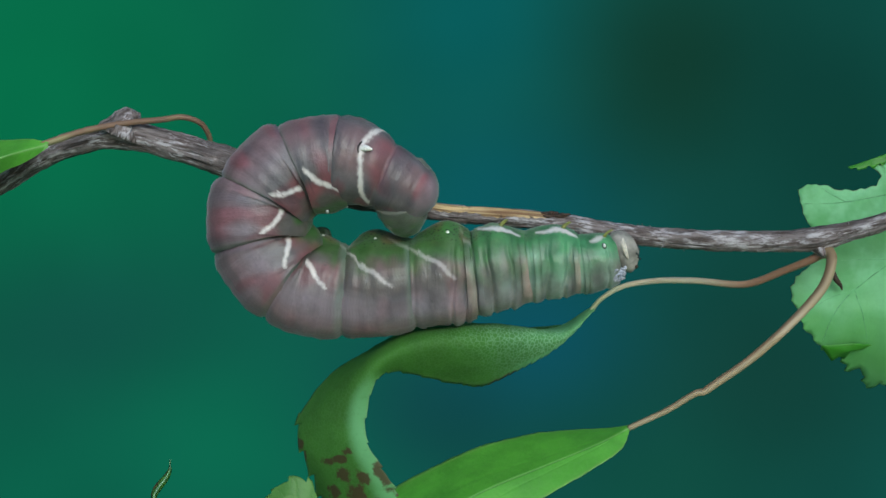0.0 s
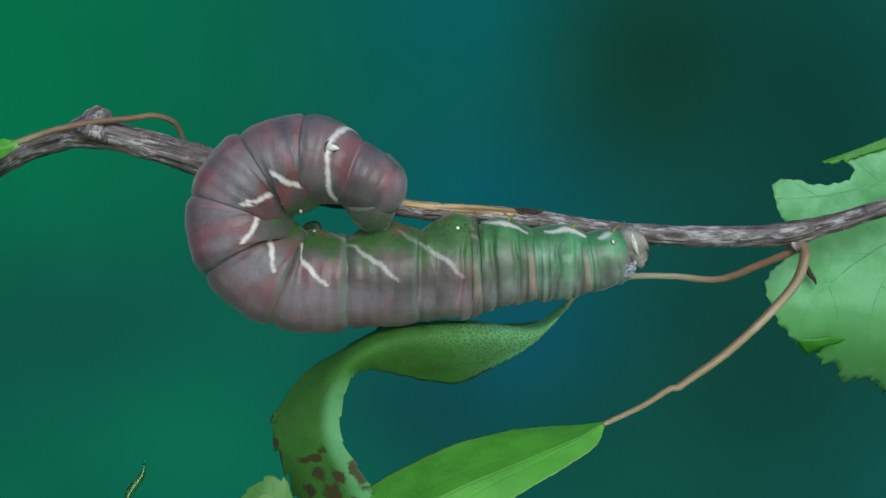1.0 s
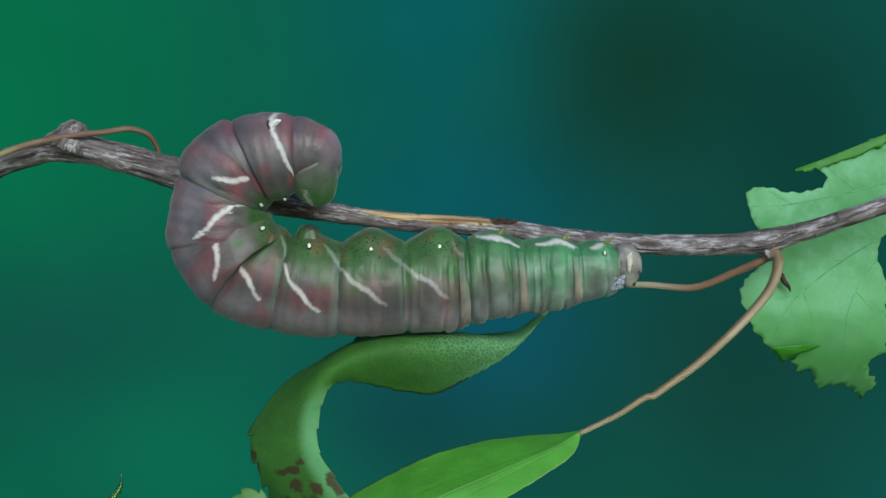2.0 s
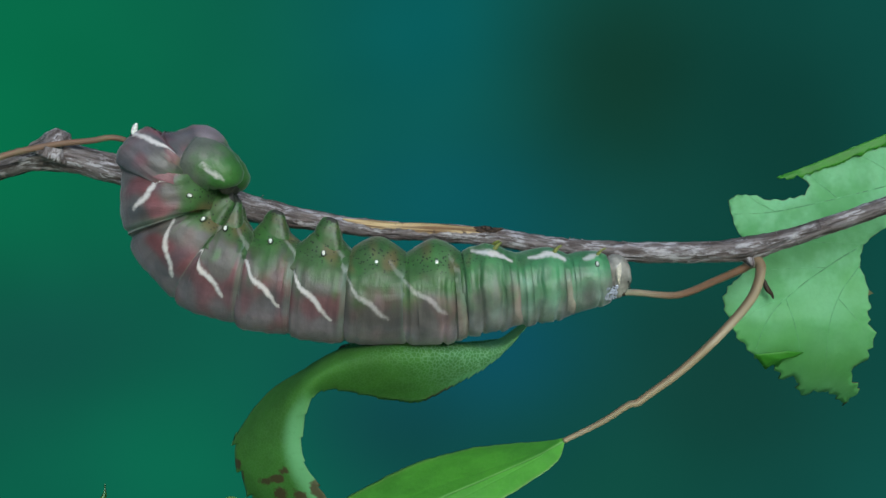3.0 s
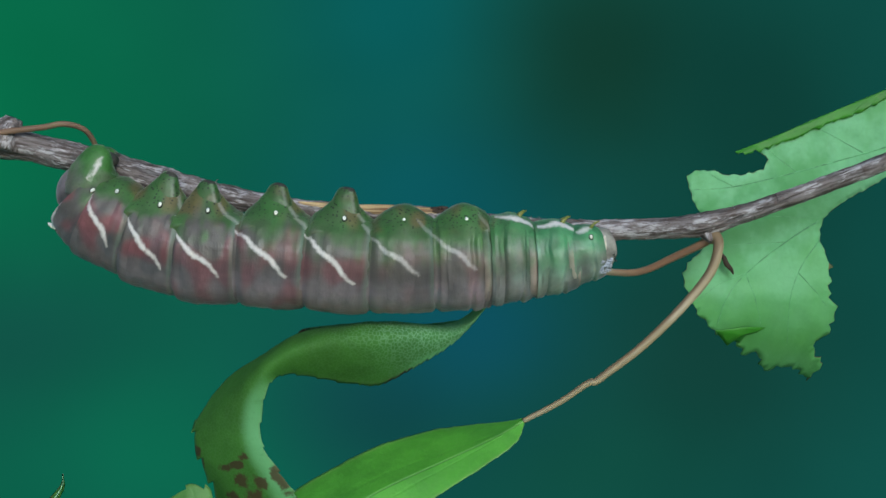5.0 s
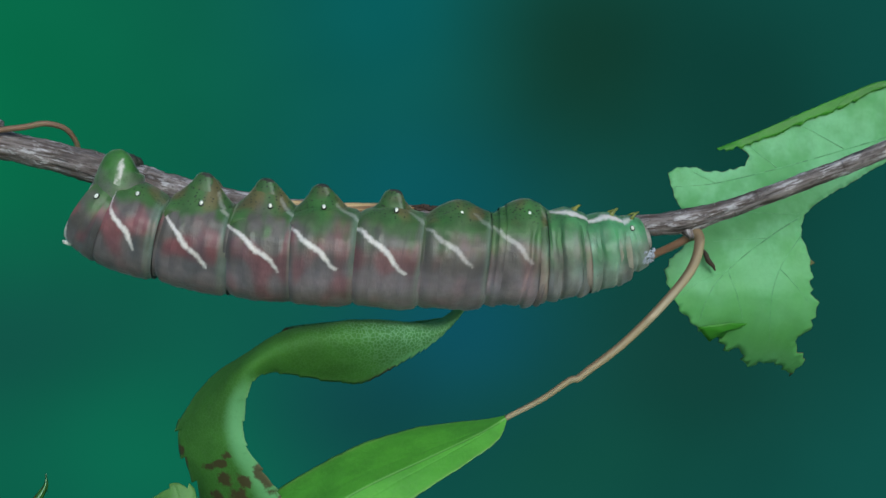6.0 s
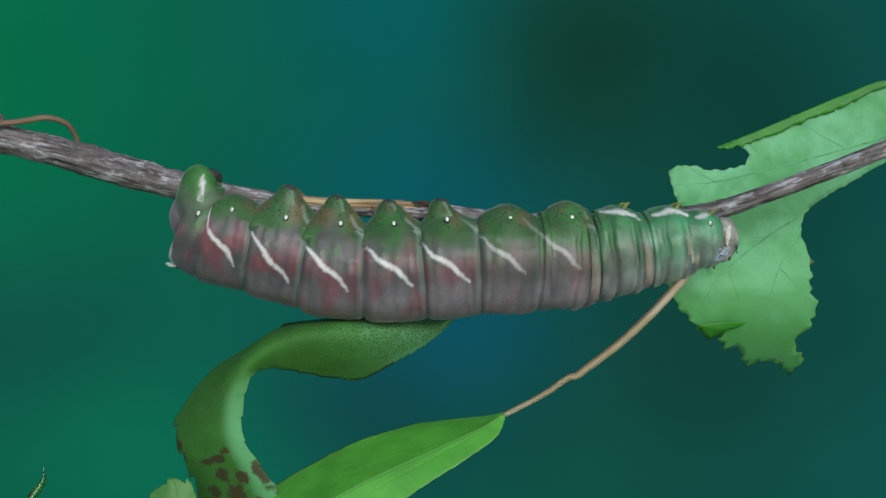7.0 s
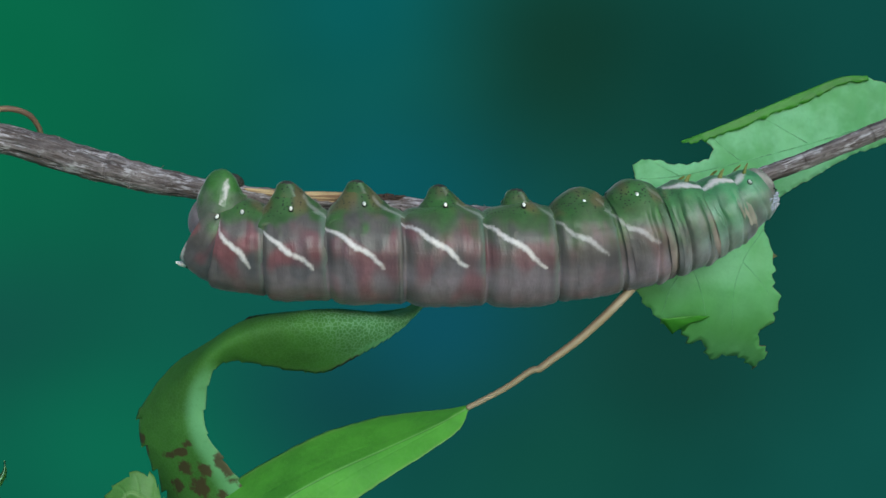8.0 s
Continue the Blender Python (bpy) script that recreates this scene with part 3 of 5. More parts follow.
def make_chewed_leaf():
    """The pale leaf behind the twig, chewed along its margin, seen from its underside."""
    thing = tagged(new("leaf"), "pale green leaf underside with chewed ragged margin", "leaf")

    def deep(x, z):
        """The blade bends back towards its low end and is gently wavy."""
        y = 2.0 + 0.05 * (x - 60) + 0.055 * max(0.0, -z - 6) ** 2
        return y + 0.6 * noise.noise(Vector((x * 0.12, z * 0.12, 3))) + 0.25 * noise.noise(Vector((x * 0.5, z * 0.5, 7)))

    bm = bmesh.new()
    rnd = random.Random(2)
    ring, run = [], 0.0
    n = len(RIGHT_OUT)
    for i, (x, z) in enumerate(RIGHT_OUT):
        x2, z2 = RIGHT_OUT[(i + 1) % n]
        steps = max(1, int(math.hypot(x2 - x, z2 - z) / 0.55))
        for k in range(steps):
            f = k / steps
            j = 0.16 if k else 0.0
            # small teeth along the low margin
            run = run + math.hypot(x2 - x, z2 - z) / steps
            saw = 0.75 * ((run / 2.1) % 1.0 - 0.4) if z < -3 else 0.0
            ln = math.hypot(x2 - x, z2 - z)
            ring.append((x + (x2 - x) * f + rnd.uniform(-j, j) - saw * (z2 - z) / ln, z + (z2 - z) * f + rnd.uniform(-j, j) + saw * (x2 - x) / ln))
    verts = [bm.verts.new((x * MM, 0, z * MM)) for x, z in ring]
    es = [bm.edges.new((verts[i], verts[(i + 1) % len(verts)])) for i in range(len(verts))]
    bmesh.ops.triangle_fill(bm, use_beauty=True, use_dissolve=False, edges=es)
    for _ in range(4):
        long = [e for e in bm.edges if e.calc_length() > 1.1 * MM and not e.is_boundary]
        if not long:
            break
        bmesh.ops.subdivide_edges(bm, edges=long, cuts=1)
        bmesh.ops.triangulate(bm, faces=bm.faces[:])
        bmesh.ops.beautify_fill(bm, faces=bm.faces[:], edges=[e for e in bm.edges if not e.is_boundary])
    rib = bm.verts.layers.float.new("rib")
    edge = bm.verts.layers.float.new("edge")
    bm.verts.layers.float.new("burn")
    net = bm.verts.layers.float.new("net")
    wan = bm.verts.layers.float.new("wan")
    for v in bm.verts:
        x, z = v.co.x / MM, v.co.z / MM
        v[wan] = min(1.0, max(0.0, 0.75 * smooth(3.0, -13.0, z + 4 * noise.noise(Vector((x * 0.09, z * 0.09, 1)))) + 0.3 * noise.noise(Vector((x * 0.2, z * 0.2, 4)))))
        v.co.y = deep(x, z) * MM
        v[edge] = 1.0 if v.is_boundary else 0.0
        v[rib] = 0.0
        v[net] = 0.10
    bmesh.ops.recalc_face_normals(bm, faces=bm.faces)
    bmesh.ops.solidify(bm, geom=bm.faces[:], thickness=0.12 * MM)
    part("blade", bm, LEAF_PALE, thing)

    for n, line in enumerate(VEINS):
        bm = bmesh.new()
        pts = [Vector((p.x, deep(p.x, p.z) - 0.14, p.z)) * MM for p in catmull([(x, 0, z) for x, z in line], 60)]
        r = 0.12 if n in (0, 4) else 0.06
        tube(bm, pts, [r * MM * (1 - 0.7 * k / 60) for k in range(61)], 8)
        part("midrib" if n == 4 else "vein", bm, VEIN, thing)
    bm = bmesh.new()
    for key in ("rib", "edge", "burn", "net"):
        bm.verts.layers.float.new(key)
    top, low = catmull([(x, 0, z) for x, z in FOLD[0]], 120), catmull([(x, 0, z) for x, z in FOLD[1]], 120)
    rows = []
    for k in range(121):
        rag = 0.25 + 0.40 * noise.noise(Vector((k * 0.35, 1, 2))) + 0.6 * abs(noise.noise(Vector((k * 0.11, 5, 2))))
        lo = low[k]
        row = []
        for s in range(7):
            f = s / 6
            p = top[k].lerp(lo, f) + Vector((0, 0, -rag * f ** 4 if 3 < k else 0))
            row.append(bm.verts.new(Vector((p.x, deep(p.x, p.z) - 0.30 - 0.25 * f, p.z)) * MM))
        rows.append(row)
    for a, b in zip(rows, rows[1:]):
        for s in range(6):
            bm.faces.new((a[s], b[s], b[s + 1], a[s + 1]))
    bmesh.ops.recalc_face_normals(bm, faces=bm.faces)
    bmesh.ops.solidify(bm, geom=bm.faces[:], thickness=0.1 * MM)
    part("folded_margin", bm, LEAF_TOP, thing, "dark green upper side folded over")
    bm = bmesh.new()
    for key in ("rib", "edge", "burn", "net"):
        bm.verts.layers.float.new(key)
    vs = [bm.verts.new(Vector((x, deep(x, z) - 0.35 - 0.25 * (k % 3), z)) * MM) for k, (x, z) in enumerate(FLAP)]
    mid = bm.verts.new(sum((v.co for v in vs), Vector()) / len(vs) + Vector((0, -0.0008, 0)))
    for k in range(len(vs)):
        bm.faces.new((vs[k], vs[(k + 1) % len(vs)], mid))
    bmesh.ops.subdivide_edges(bm, edges=bm.edges[:], cuts=3, use_grid_fill=True, smooth=0.3)
    bmesh.ops.solidify(bm, geom=bm.faces[:], thickness=0.1 * MM)
    part("flap", bm, LEAF_TOP, thing, "dark green chewed flap turned over")
    bm = bmesh.new()
    shred = [Vector((57.6, 0.9, -0.6)), Vector((58.0, 0.7, -1.4)), Vector((58.2, 0.4, -2.3)), Vector((58.9, 0.5, -3.1)), Vector((59.3, 0.9, -3.8))]
    tube(bm, [p * MM for p in catmull(shred, 30)], [MM * (0.10 + 0.30 * math.sin(math.pi * (k / 30) ** 0.8)) for k in range(31)], 10, 0.3, 1.5)
    part("torn_shred", bm, TORN, thing, "dark curled shred of torn leaf")
    return thing


make_chewed_leaf()

# ---- the caterpillar ----
RADII = [4.05, 6.12, 6.68, 7.00, 7.23, 7.31, 7.31, 7.23, 7.00, 6.20, 5.17, 3.98, 2.62]
NAMES = ["anal", "A8", "A7", "A6", "A5", "A4", "A3", "A2", "A1", "T3", "T2", "T1", "head"]
LENGTHS = dict(anal=7.0, A8=7.6, A7=9.4, A6=10.0, A5=10.2, A4=10.0, A3=9.6, A2=9.4, A1=9.0, T3=8.2, T2=8.0, T1=6.6, head=5.0)
FOOT = dict(A6=3.0, A5=3.0, A4=2.8, A3=2.3)
segments, prolegs, pores, rings = {}, [], [], []
GREEN, MAUVE, OLIVE = Vector((0.036, 0.132, 0.026)), Vector((0.102, 0.090, 0.086)), Vector((0.064, 0.080, 0.042))
TEAL = Vector((0.050, 0.255, 0.118))
ROSE, SLATE, LILAC = Vector((0.225, 0.058, 0.076)), Vector((0.046, 0.058, 0.074)), Vector((0.330, 0.262, 0.320))


def girth(seg, f):
    """Radius of the body (mm) at f along a segment, -0.5 at its rear seam to 0.5 at its front one; each seam is a shallow groove."""
    i = NAMES.index(seg)
    if seg == "anal" and f < 0:
        return RADII[i] * math.sqrt(max(0.0, 1 - min(1.0, -f / 0.52) ** 1.9))
    elif seg == "T1" and f > 0:
        r = RADII[i] * (1 - 0.20 * smooth(0.0, 0.6, f))
    else:
        r = RADII[i] + (RADII[i + (1 if f > 0 else -1)] - RADII[i]) * abs(f)
    edge = 0.5 - abs(f)
    r *= 1.012 - 0.034 * (abs(f) * 2) ** 2
    groove = {"T3": 0.030, "T2": 0.030, "T1": 0.02, "A1": 0.034}.get(seg, 0.042)
    return r * (1 - groove * math.exp(-(edge / 0.035) ** 2) - 0.5 * groove * math.exp(-(edge / 0.09) ** 2))


def stripe_lines(seg):
    """Side stripes in the segment's side view: (x, z) from rear belly to front back, in mm, and how strong."""
    if seg == "A8":
        return [((-4.7, 1.8), (-0.7, -6.3), 1.15)]
    if seg == "A7":
        return [((-3.4, 6.2), (-2.6, 1.3), 1.0), ((-2.6, 1.3), (2.4, -3.4), 1.0)]
    if seg in ("A6", "A5"):
        return [((-5.4, 2.7), (2.7, -3.5), 1.0), ((1.8, 6.2), (5.6, 3.6), 0.32)]
    if seg in ("A4", "A3"):
        return [((-5.6, 3.3), (2.4, -3.3), 0.95), ((1.8, 6.2), (5.6, 3.6), 0.32)]
    if seg == "A2":
        return [((-5.0, 3.5), (2.2, -1.7), 0.5), ((1.6, 6.0), (5.2, 3.7), 0.25)]
    if seg == "A1":
        return [((-5.0, 3.9), (0.9, -1.3), 0.45), ((1.6, 6.0), (5.2, 3.7), 0.2)]
    if seg == "T3":
        return [((-2.2, 5.8), (3.2, 4.5), 1.1)]
    if seg == "T2":
        return [((-2.8, 4.3), (3.2, 4.0), 1.1)]
    if seg == "T1":
        return [((-1.4, 3.0), (0.8, 3.2), 0.8)]
    return []


def skin_layers(bm):
    lay = {k: bm.verts.layers.float.new(k) for k in ("stripe_d", "stripe_w", "speck")}
    lay["pigment"] = bm.verts.layers.float_color.new("pigment")
    return lay


def skin_vertex(bm, lay, seg, f, phi, at=0.0, swell=0.0, sink=0.0):
    """One vertex of the skin of a segment, at f along it and phi round it (0 at the belly, 90 degrees on one flank).
    at: the station that the mesh has its origin at; swell: how much of the proleg's foot is raised; sink: mm below the skin."""
    order, length = NAMES.index(seg), LENGTHS[seg]
    r = RADII[order]
    green = smooth(7.6, 10.4, order + f)      # the front of the body is greener
    wrinkle = {"T3": 0.026, "T2": 0.030, "T1": 0.014, "A1": 0.013}.get(seg, 0.006)
    folds = {"T3": 2.6, "T2": 2.2, "A1": 2.0, "T1": 1.5}.get(seg, 5.0)
    c, s = math.cos(phi), math.sin(phi)
    x = f * length
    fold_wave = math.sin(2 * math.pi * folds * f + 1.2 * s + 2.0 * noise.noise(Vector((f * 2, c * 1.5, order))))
    rr = girth(seg, f) - sink
    rr *= 1 + wrinkle * (fold_wave + 0.6 * noise.noise(Vector((f * 9, c * 1.1, order * 3)))) * (0.4 + 0.6 * smooth(1.0, -0.4, c))
    for cr in {"T3": (-0.16, 0.16), "T2": (-0.20, 0.12), "A1": (0.08, 0.30), "T1": (0.1,)}.get(seg, ()):
        off = f - cr - 0.06 * noise.noise(Vector((c * 2, cr * 9, order))) - 0.05 * c
        rr *= 1 - 0.055 * math.exp(-(off / 0.030) ** 2) * smooth(0.75, 0.2, c) + 0.012 * math.exp(-((off - 0.06) / 0.05) ** 2)
    z = rr * c * (0.93 if c > 0 else 1.0)
    y = -rr * s * 0.95
    q = Vector((x, y, z))
    lump = noise.noise(q * 0.33 + Vector((order * 9, 0, 0))) * 0.016 + noise.noise(q * 0.9 + Vector((order * 7, 3, 0))) * 0.008
    # soft swelling round the pore and a fold line below it
    lump += 0.015 * math.exp(-((c - 0.72) / 0.22) ** 2 - (x / 2.6) ** 2)
    lump -= 0.010 * math.exp(-((c - 0.30) / 0.12) ** 2)
    # the belly swells into a dome on each segment
    lump += 0.062 * smooth(0.45, 0.95, c) * (math.cos(math.pi * min(1.0, abs(f) * 2)) - 0.45)
    q += Vector((0, y, z)) * lump
    if swell:
        foot = swell * math.exp(-((x + 0.3) / 2.8) ** 2) * math.exp(-((abs(y) - 2.4) / 1.75) ** 2) * smooth(0.25, 0.75, c)
        q += Vector((-0.3 * foot, -0.25 * foot if s > 0 else 0.25 * foot, FOOT[seg] * foot))
    if seg in ("A1", "A2"):
        q.z += 0.9 * math.exp(-(x / 3.6) ** 2) * smooth(0.79, 0.98, c)
    v = bm.verts.new((q - Vector((at * length, 0, 0))) * MM)
    # pigment, with light on folds, rims and underside painted into it
    wav = 0.30 * noise.noise(Vector((x * 0.35, c * 2.2, order * 3.1)))
    fore = smooth(4.5, 7.5, order)
    mid = (0.34 if swell else 0.42) * smooth(1.5, 2.5, order) * smooth(5.2, 4.2, order)
    bel = smooth(mid - 0.10 - 0.22 * fore, 0.66 - 0.14 * fore, c + 1.7 * wav + 0.22 * noise.noise(Vector((x * 0.9, c * 4, order))))
    mix = 0.5 + 0.5 * noise.noise(Vector((x * 0.5, c * 4, order * 5.7)))
    belly = OLIVE.lerp(GREEN, 0.35 + 0.65 * mix).lerp(TEAL, green * 0.6)
    rust = smooth(0.0, 0.45, noise.noise(Vector((x * 0.4 + 2, c * 3, order * 1.7)))) * smooth(0.45, 0.75, c) * (1 - green)
    belly = belly.lerp(Vector((0.165, 0.095, 0.045)), 0.6 * rust)
    # green lies on the thorax in cross bands, strongest behind each fold
    band = min(1.0, max(0.0, 0.75 + 0.6 * noise.noise(Vector((x * 0.42, c * 1.3, order * 2.9))) - 0.45 * smooth(-0.1, 0.4, f)))
    back = MAUVE.lerp((TEAL * 0.75 + LILAC * 0.25) * 1.2, green * band)
    streak = noise.noise(Vector((x * 1.3, c * 0.8, order * 3))) + 0.5 * noise.noise(Vector((x * 3.1, c * 1.2, order * 7)))
    back = back * (1 + 0.08 * streak * smooth(0.2, -0.5, c))
    # lilac back; its paleness also paints in light on the hanging underside
    back = back.lerp(LILAC, 0.66 * (0.4 + 0.6 * smooth(1.5, 4.5, order)) * smooth(-0.15, -0.80, c + 0.05 * streak) * (1 - 0.30 * smooth(-0.74, -0.95, c)) * (1 - 0.6 * green))
    rose = smooth(0.0, 0.52, noise.noise(Vector((x * 0.34 + order * 2.3, c * 1.9, order * 4.4))) + 0.25 * math.exp(-((c + 0.1) / 0.3) ** 2))
    rose *= 1 - 0.55 * smooth(5.4, 7.2, order)
    rose = min(1.0, rose + 0.35 * smooth(-0.74, -0.96, c + 0.15 * wav))
    back = back.lerp(ROSE, (0.74 - 0.16 * smooth(2.5, 5.0, order)) * rose * (1 - 0.8 * green))
    slate = smooth(-0.10, 0.45, noise.noise(Vector((x * 0.30 - order * 1.3, c * 1.6 + 5, order * 2.4))))
    slate = min(1.0, slate + 0.45 * math.exp(-((c + 0.52 + 0.3 * wav) / 0.22) ** 2))
    back = back.lerp(SLATE, (0.70 - 0.36 * smooth(2.0, 4.5, order)) * slate * smooth(0.25, -0.10, c) * (1 - 0.7 * green))
    if seg in ("T3", "T2", "A1"):
        back = back.lerp(Vector((0.32, 0.23, 0.20)), 0.65 * smooth(0.26, 0.42, f + 0.1 * wav) * smooth(0.3, -0.2, c))
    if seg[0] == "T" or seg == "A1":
        # highlights painted on the soft folds: crests paler, creases darker
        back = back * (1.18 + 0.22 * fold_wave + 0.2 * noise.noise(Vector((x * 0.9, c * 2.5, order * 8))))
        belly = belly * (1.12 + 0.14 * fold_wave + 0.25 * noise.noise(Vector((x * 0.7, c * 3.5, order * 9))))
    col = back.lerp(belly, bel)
    if seg == "anal":
        # a smooth pale plate covers the end of the tail
        plate = smooth(-0.6, -2.0, x + 0.5 * wav + 0.25 * z * (z > 0)) * smooth(0.8, 0.4, c)
        col = col.lerp(MAUVE.lerp(LILAC, 0.75), 0.6 * plate)
    if 2 <= order <= 8:
        # seam highlight painted as a thin pale rim along the front edge of the segment
        col = col.lerp(Vector((0.17, 0.25, 0.20)), 0.55 * smooth(0.36, 0.46, f + 0.05 * wav) * smooth(0.9, 0.5, c) * (0.5 + 0.5 * smooth(-0.9, 0.1, c)))
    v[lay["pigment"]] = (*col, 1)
    v[lay["speck"]] = smooth(0.50, 0.80, c + 0.4 * wav) * (1 - 0.75 * green) * (0.35 if order < 2 else 1)
    best, wt = 9.0, 0.0
    for (x0, z0), (x1, z1), w in stripe_lines(seg):
        dx, dz = x1 - x0, z1 - z0
        ll = math.hypot(dx, dz)
        px, pz = x - x0, r * c - z0
        t = (px * dx + pz * dz) / ll
        d = (px * dz - pz * dx) / ll + 0.16 * math.sin(t * 1.3 + order) + 0.10 * noise.noise(Vector((t * 1.6, order, 0)))
        over = max(0, -t, t - ll)
        d = math.hypot(d, 2.2 * over) + 0.20 * abs(2 * t / ll - 1.1) ** 1.5
        if d < best:
            best, wt = d, w
    v[lay["stripe_d"]] = best
    v[lay["stripe_w"]] = wt
    return v


def ring_mesh(seg, f0, f1, at):
    """A ring of skin from f0 to f1 along a segment; its lips dip under the rings next to it."""
    bm = bmesh.new()
    lay = skin_layers(bm)
    closed = f0 < -0.5
    lip = 0.045
    a, b = f0 - (0.0 if closed else lip), f1 + lip
    nx, na = max(6, int((b - a) * 40)), 128
    mid, half = (a + b) / 2, (b - a) / 2
    rings = []
    for k in range(nx + 1):
        f = a + (b - a) * k / nx
        out = max(0.0, (f0 - f) / lip if not closed else 0.0, (f - f1) / lip)
        sink = 0.035 * out * out if half > 0.15 else 0.008 + 0.010 * ((f - mid) / half) ** 2
        rings.append([skin_vertex(bm, lay, seg, f, 2 * math.pi * j / na, at, 0.0, sink) for j in range(na)])
    for p, q in zip(rings, rings[1:]):
        for j in range(na):
            bm.faces.new((p[j], p[(j + 1) % na], q[(j + 1) % na], q[j]))
    return bm


def foot_mesh(seg, side):
    """The broad skin-covered foot of a proleg, rising out of the belly; its border dips under the skin."""
    bm = bmesh.new()
    lay = skin_layers(bm)
    n, m = 30, 34
    rows = []
    for a in range(n + 1):
        f = (-0.3 + 4.8 * (-1 + 2 * a / n)) / LENGTHS[seg]
        row = []
        for b in range(m + 1):
            u = -1 + 2 * b / m
            rim = max(abs(u), abs(-1 + 2 * a / n))
            row.append(skin_vertex(bm, lay, seg, f, side * radians(31 + 36 * u), 0.0, 1.0, 0.05 + 0.8 * smooth(0.82, 1.0, rim)))
        rows.append(row)
    for p, q in zip(rows, rows[1:]):
        for b in range(m):
            bm.faces.new((p[b], p[b + 1], q[b + 1], q[b]))
    return bm


def lump_mesh(rings_spec, axis_pts, sides=28, seed=0, pigment=None, speck=0.0, squash=1.0):
    """A soft lathe along points (mm) with a radius at each; carries skin pigment."""
    bm = bmesh.new()
    lay = {k: bm.verts.layers.float.new(k) for k in ("stripe_d", "stripe_w", "speck")}
    pig = bm.verts.layers.float_color.new("pigment")
    pts = [p for p in catmull(axis_pts, 24)]
    rr = catmull([(v, 0, 0) for v in rings_spec], 24)
    up = Vector((0.2, 1, 0.1)).normalized()
    rings = []
    for i, p in enumerate(pts):
        d = (pts[min(i + 1, 24)] - pts[max(i - 1, 0)]).normalized()
        a1 = d.cross(up).normalized()
        a2 = a1.cross(d).normalized()
        ring = []
        for k in range(sides):
            a = 2 * math.pi * k / sides
            q = p + (a1 * math.cos(a) + a2 * math.sin(a) * squash) * max(0.02, rr[i].x)
            q += (q - p) * 0.06 * noise.noise(q * 0.9 + Vector((seed, 0, 0)))
            v = bm.verts.new(q * MM)
            v[lay["stripe_d"]] = 9.0
            v[lay["speck"]] = speck
            f = i / 24
            col = pigment(f, q) if pigment else GREEN
            v[pig] = (*col, 1)
            ring.append(v)
        rings.append(ring)
    for p, q in zip(rings, rings[1:]):
        for k in range(sides):
            bm.faces.new((p[k], p[(k + 1) % sides], q[(k + 1) % sides], q[k]))
    bm.faces.new(rings[0][::-1])
    bm.faces.new(rings[-1])
    return bm


def ball(bm, mid, size, turn=None, seg=20):
    m = Matrix.Translation(Vector(mid) * MM) @ (turn or Matrix()) @ Matrix.Diagonal((*[s * MM for s in size], 1))
    bmesh.ops.create_uvsphere(bm, u_segments=seg, v_segments=seg * 2 // 3, radius=1, matrix=m)
    return bm


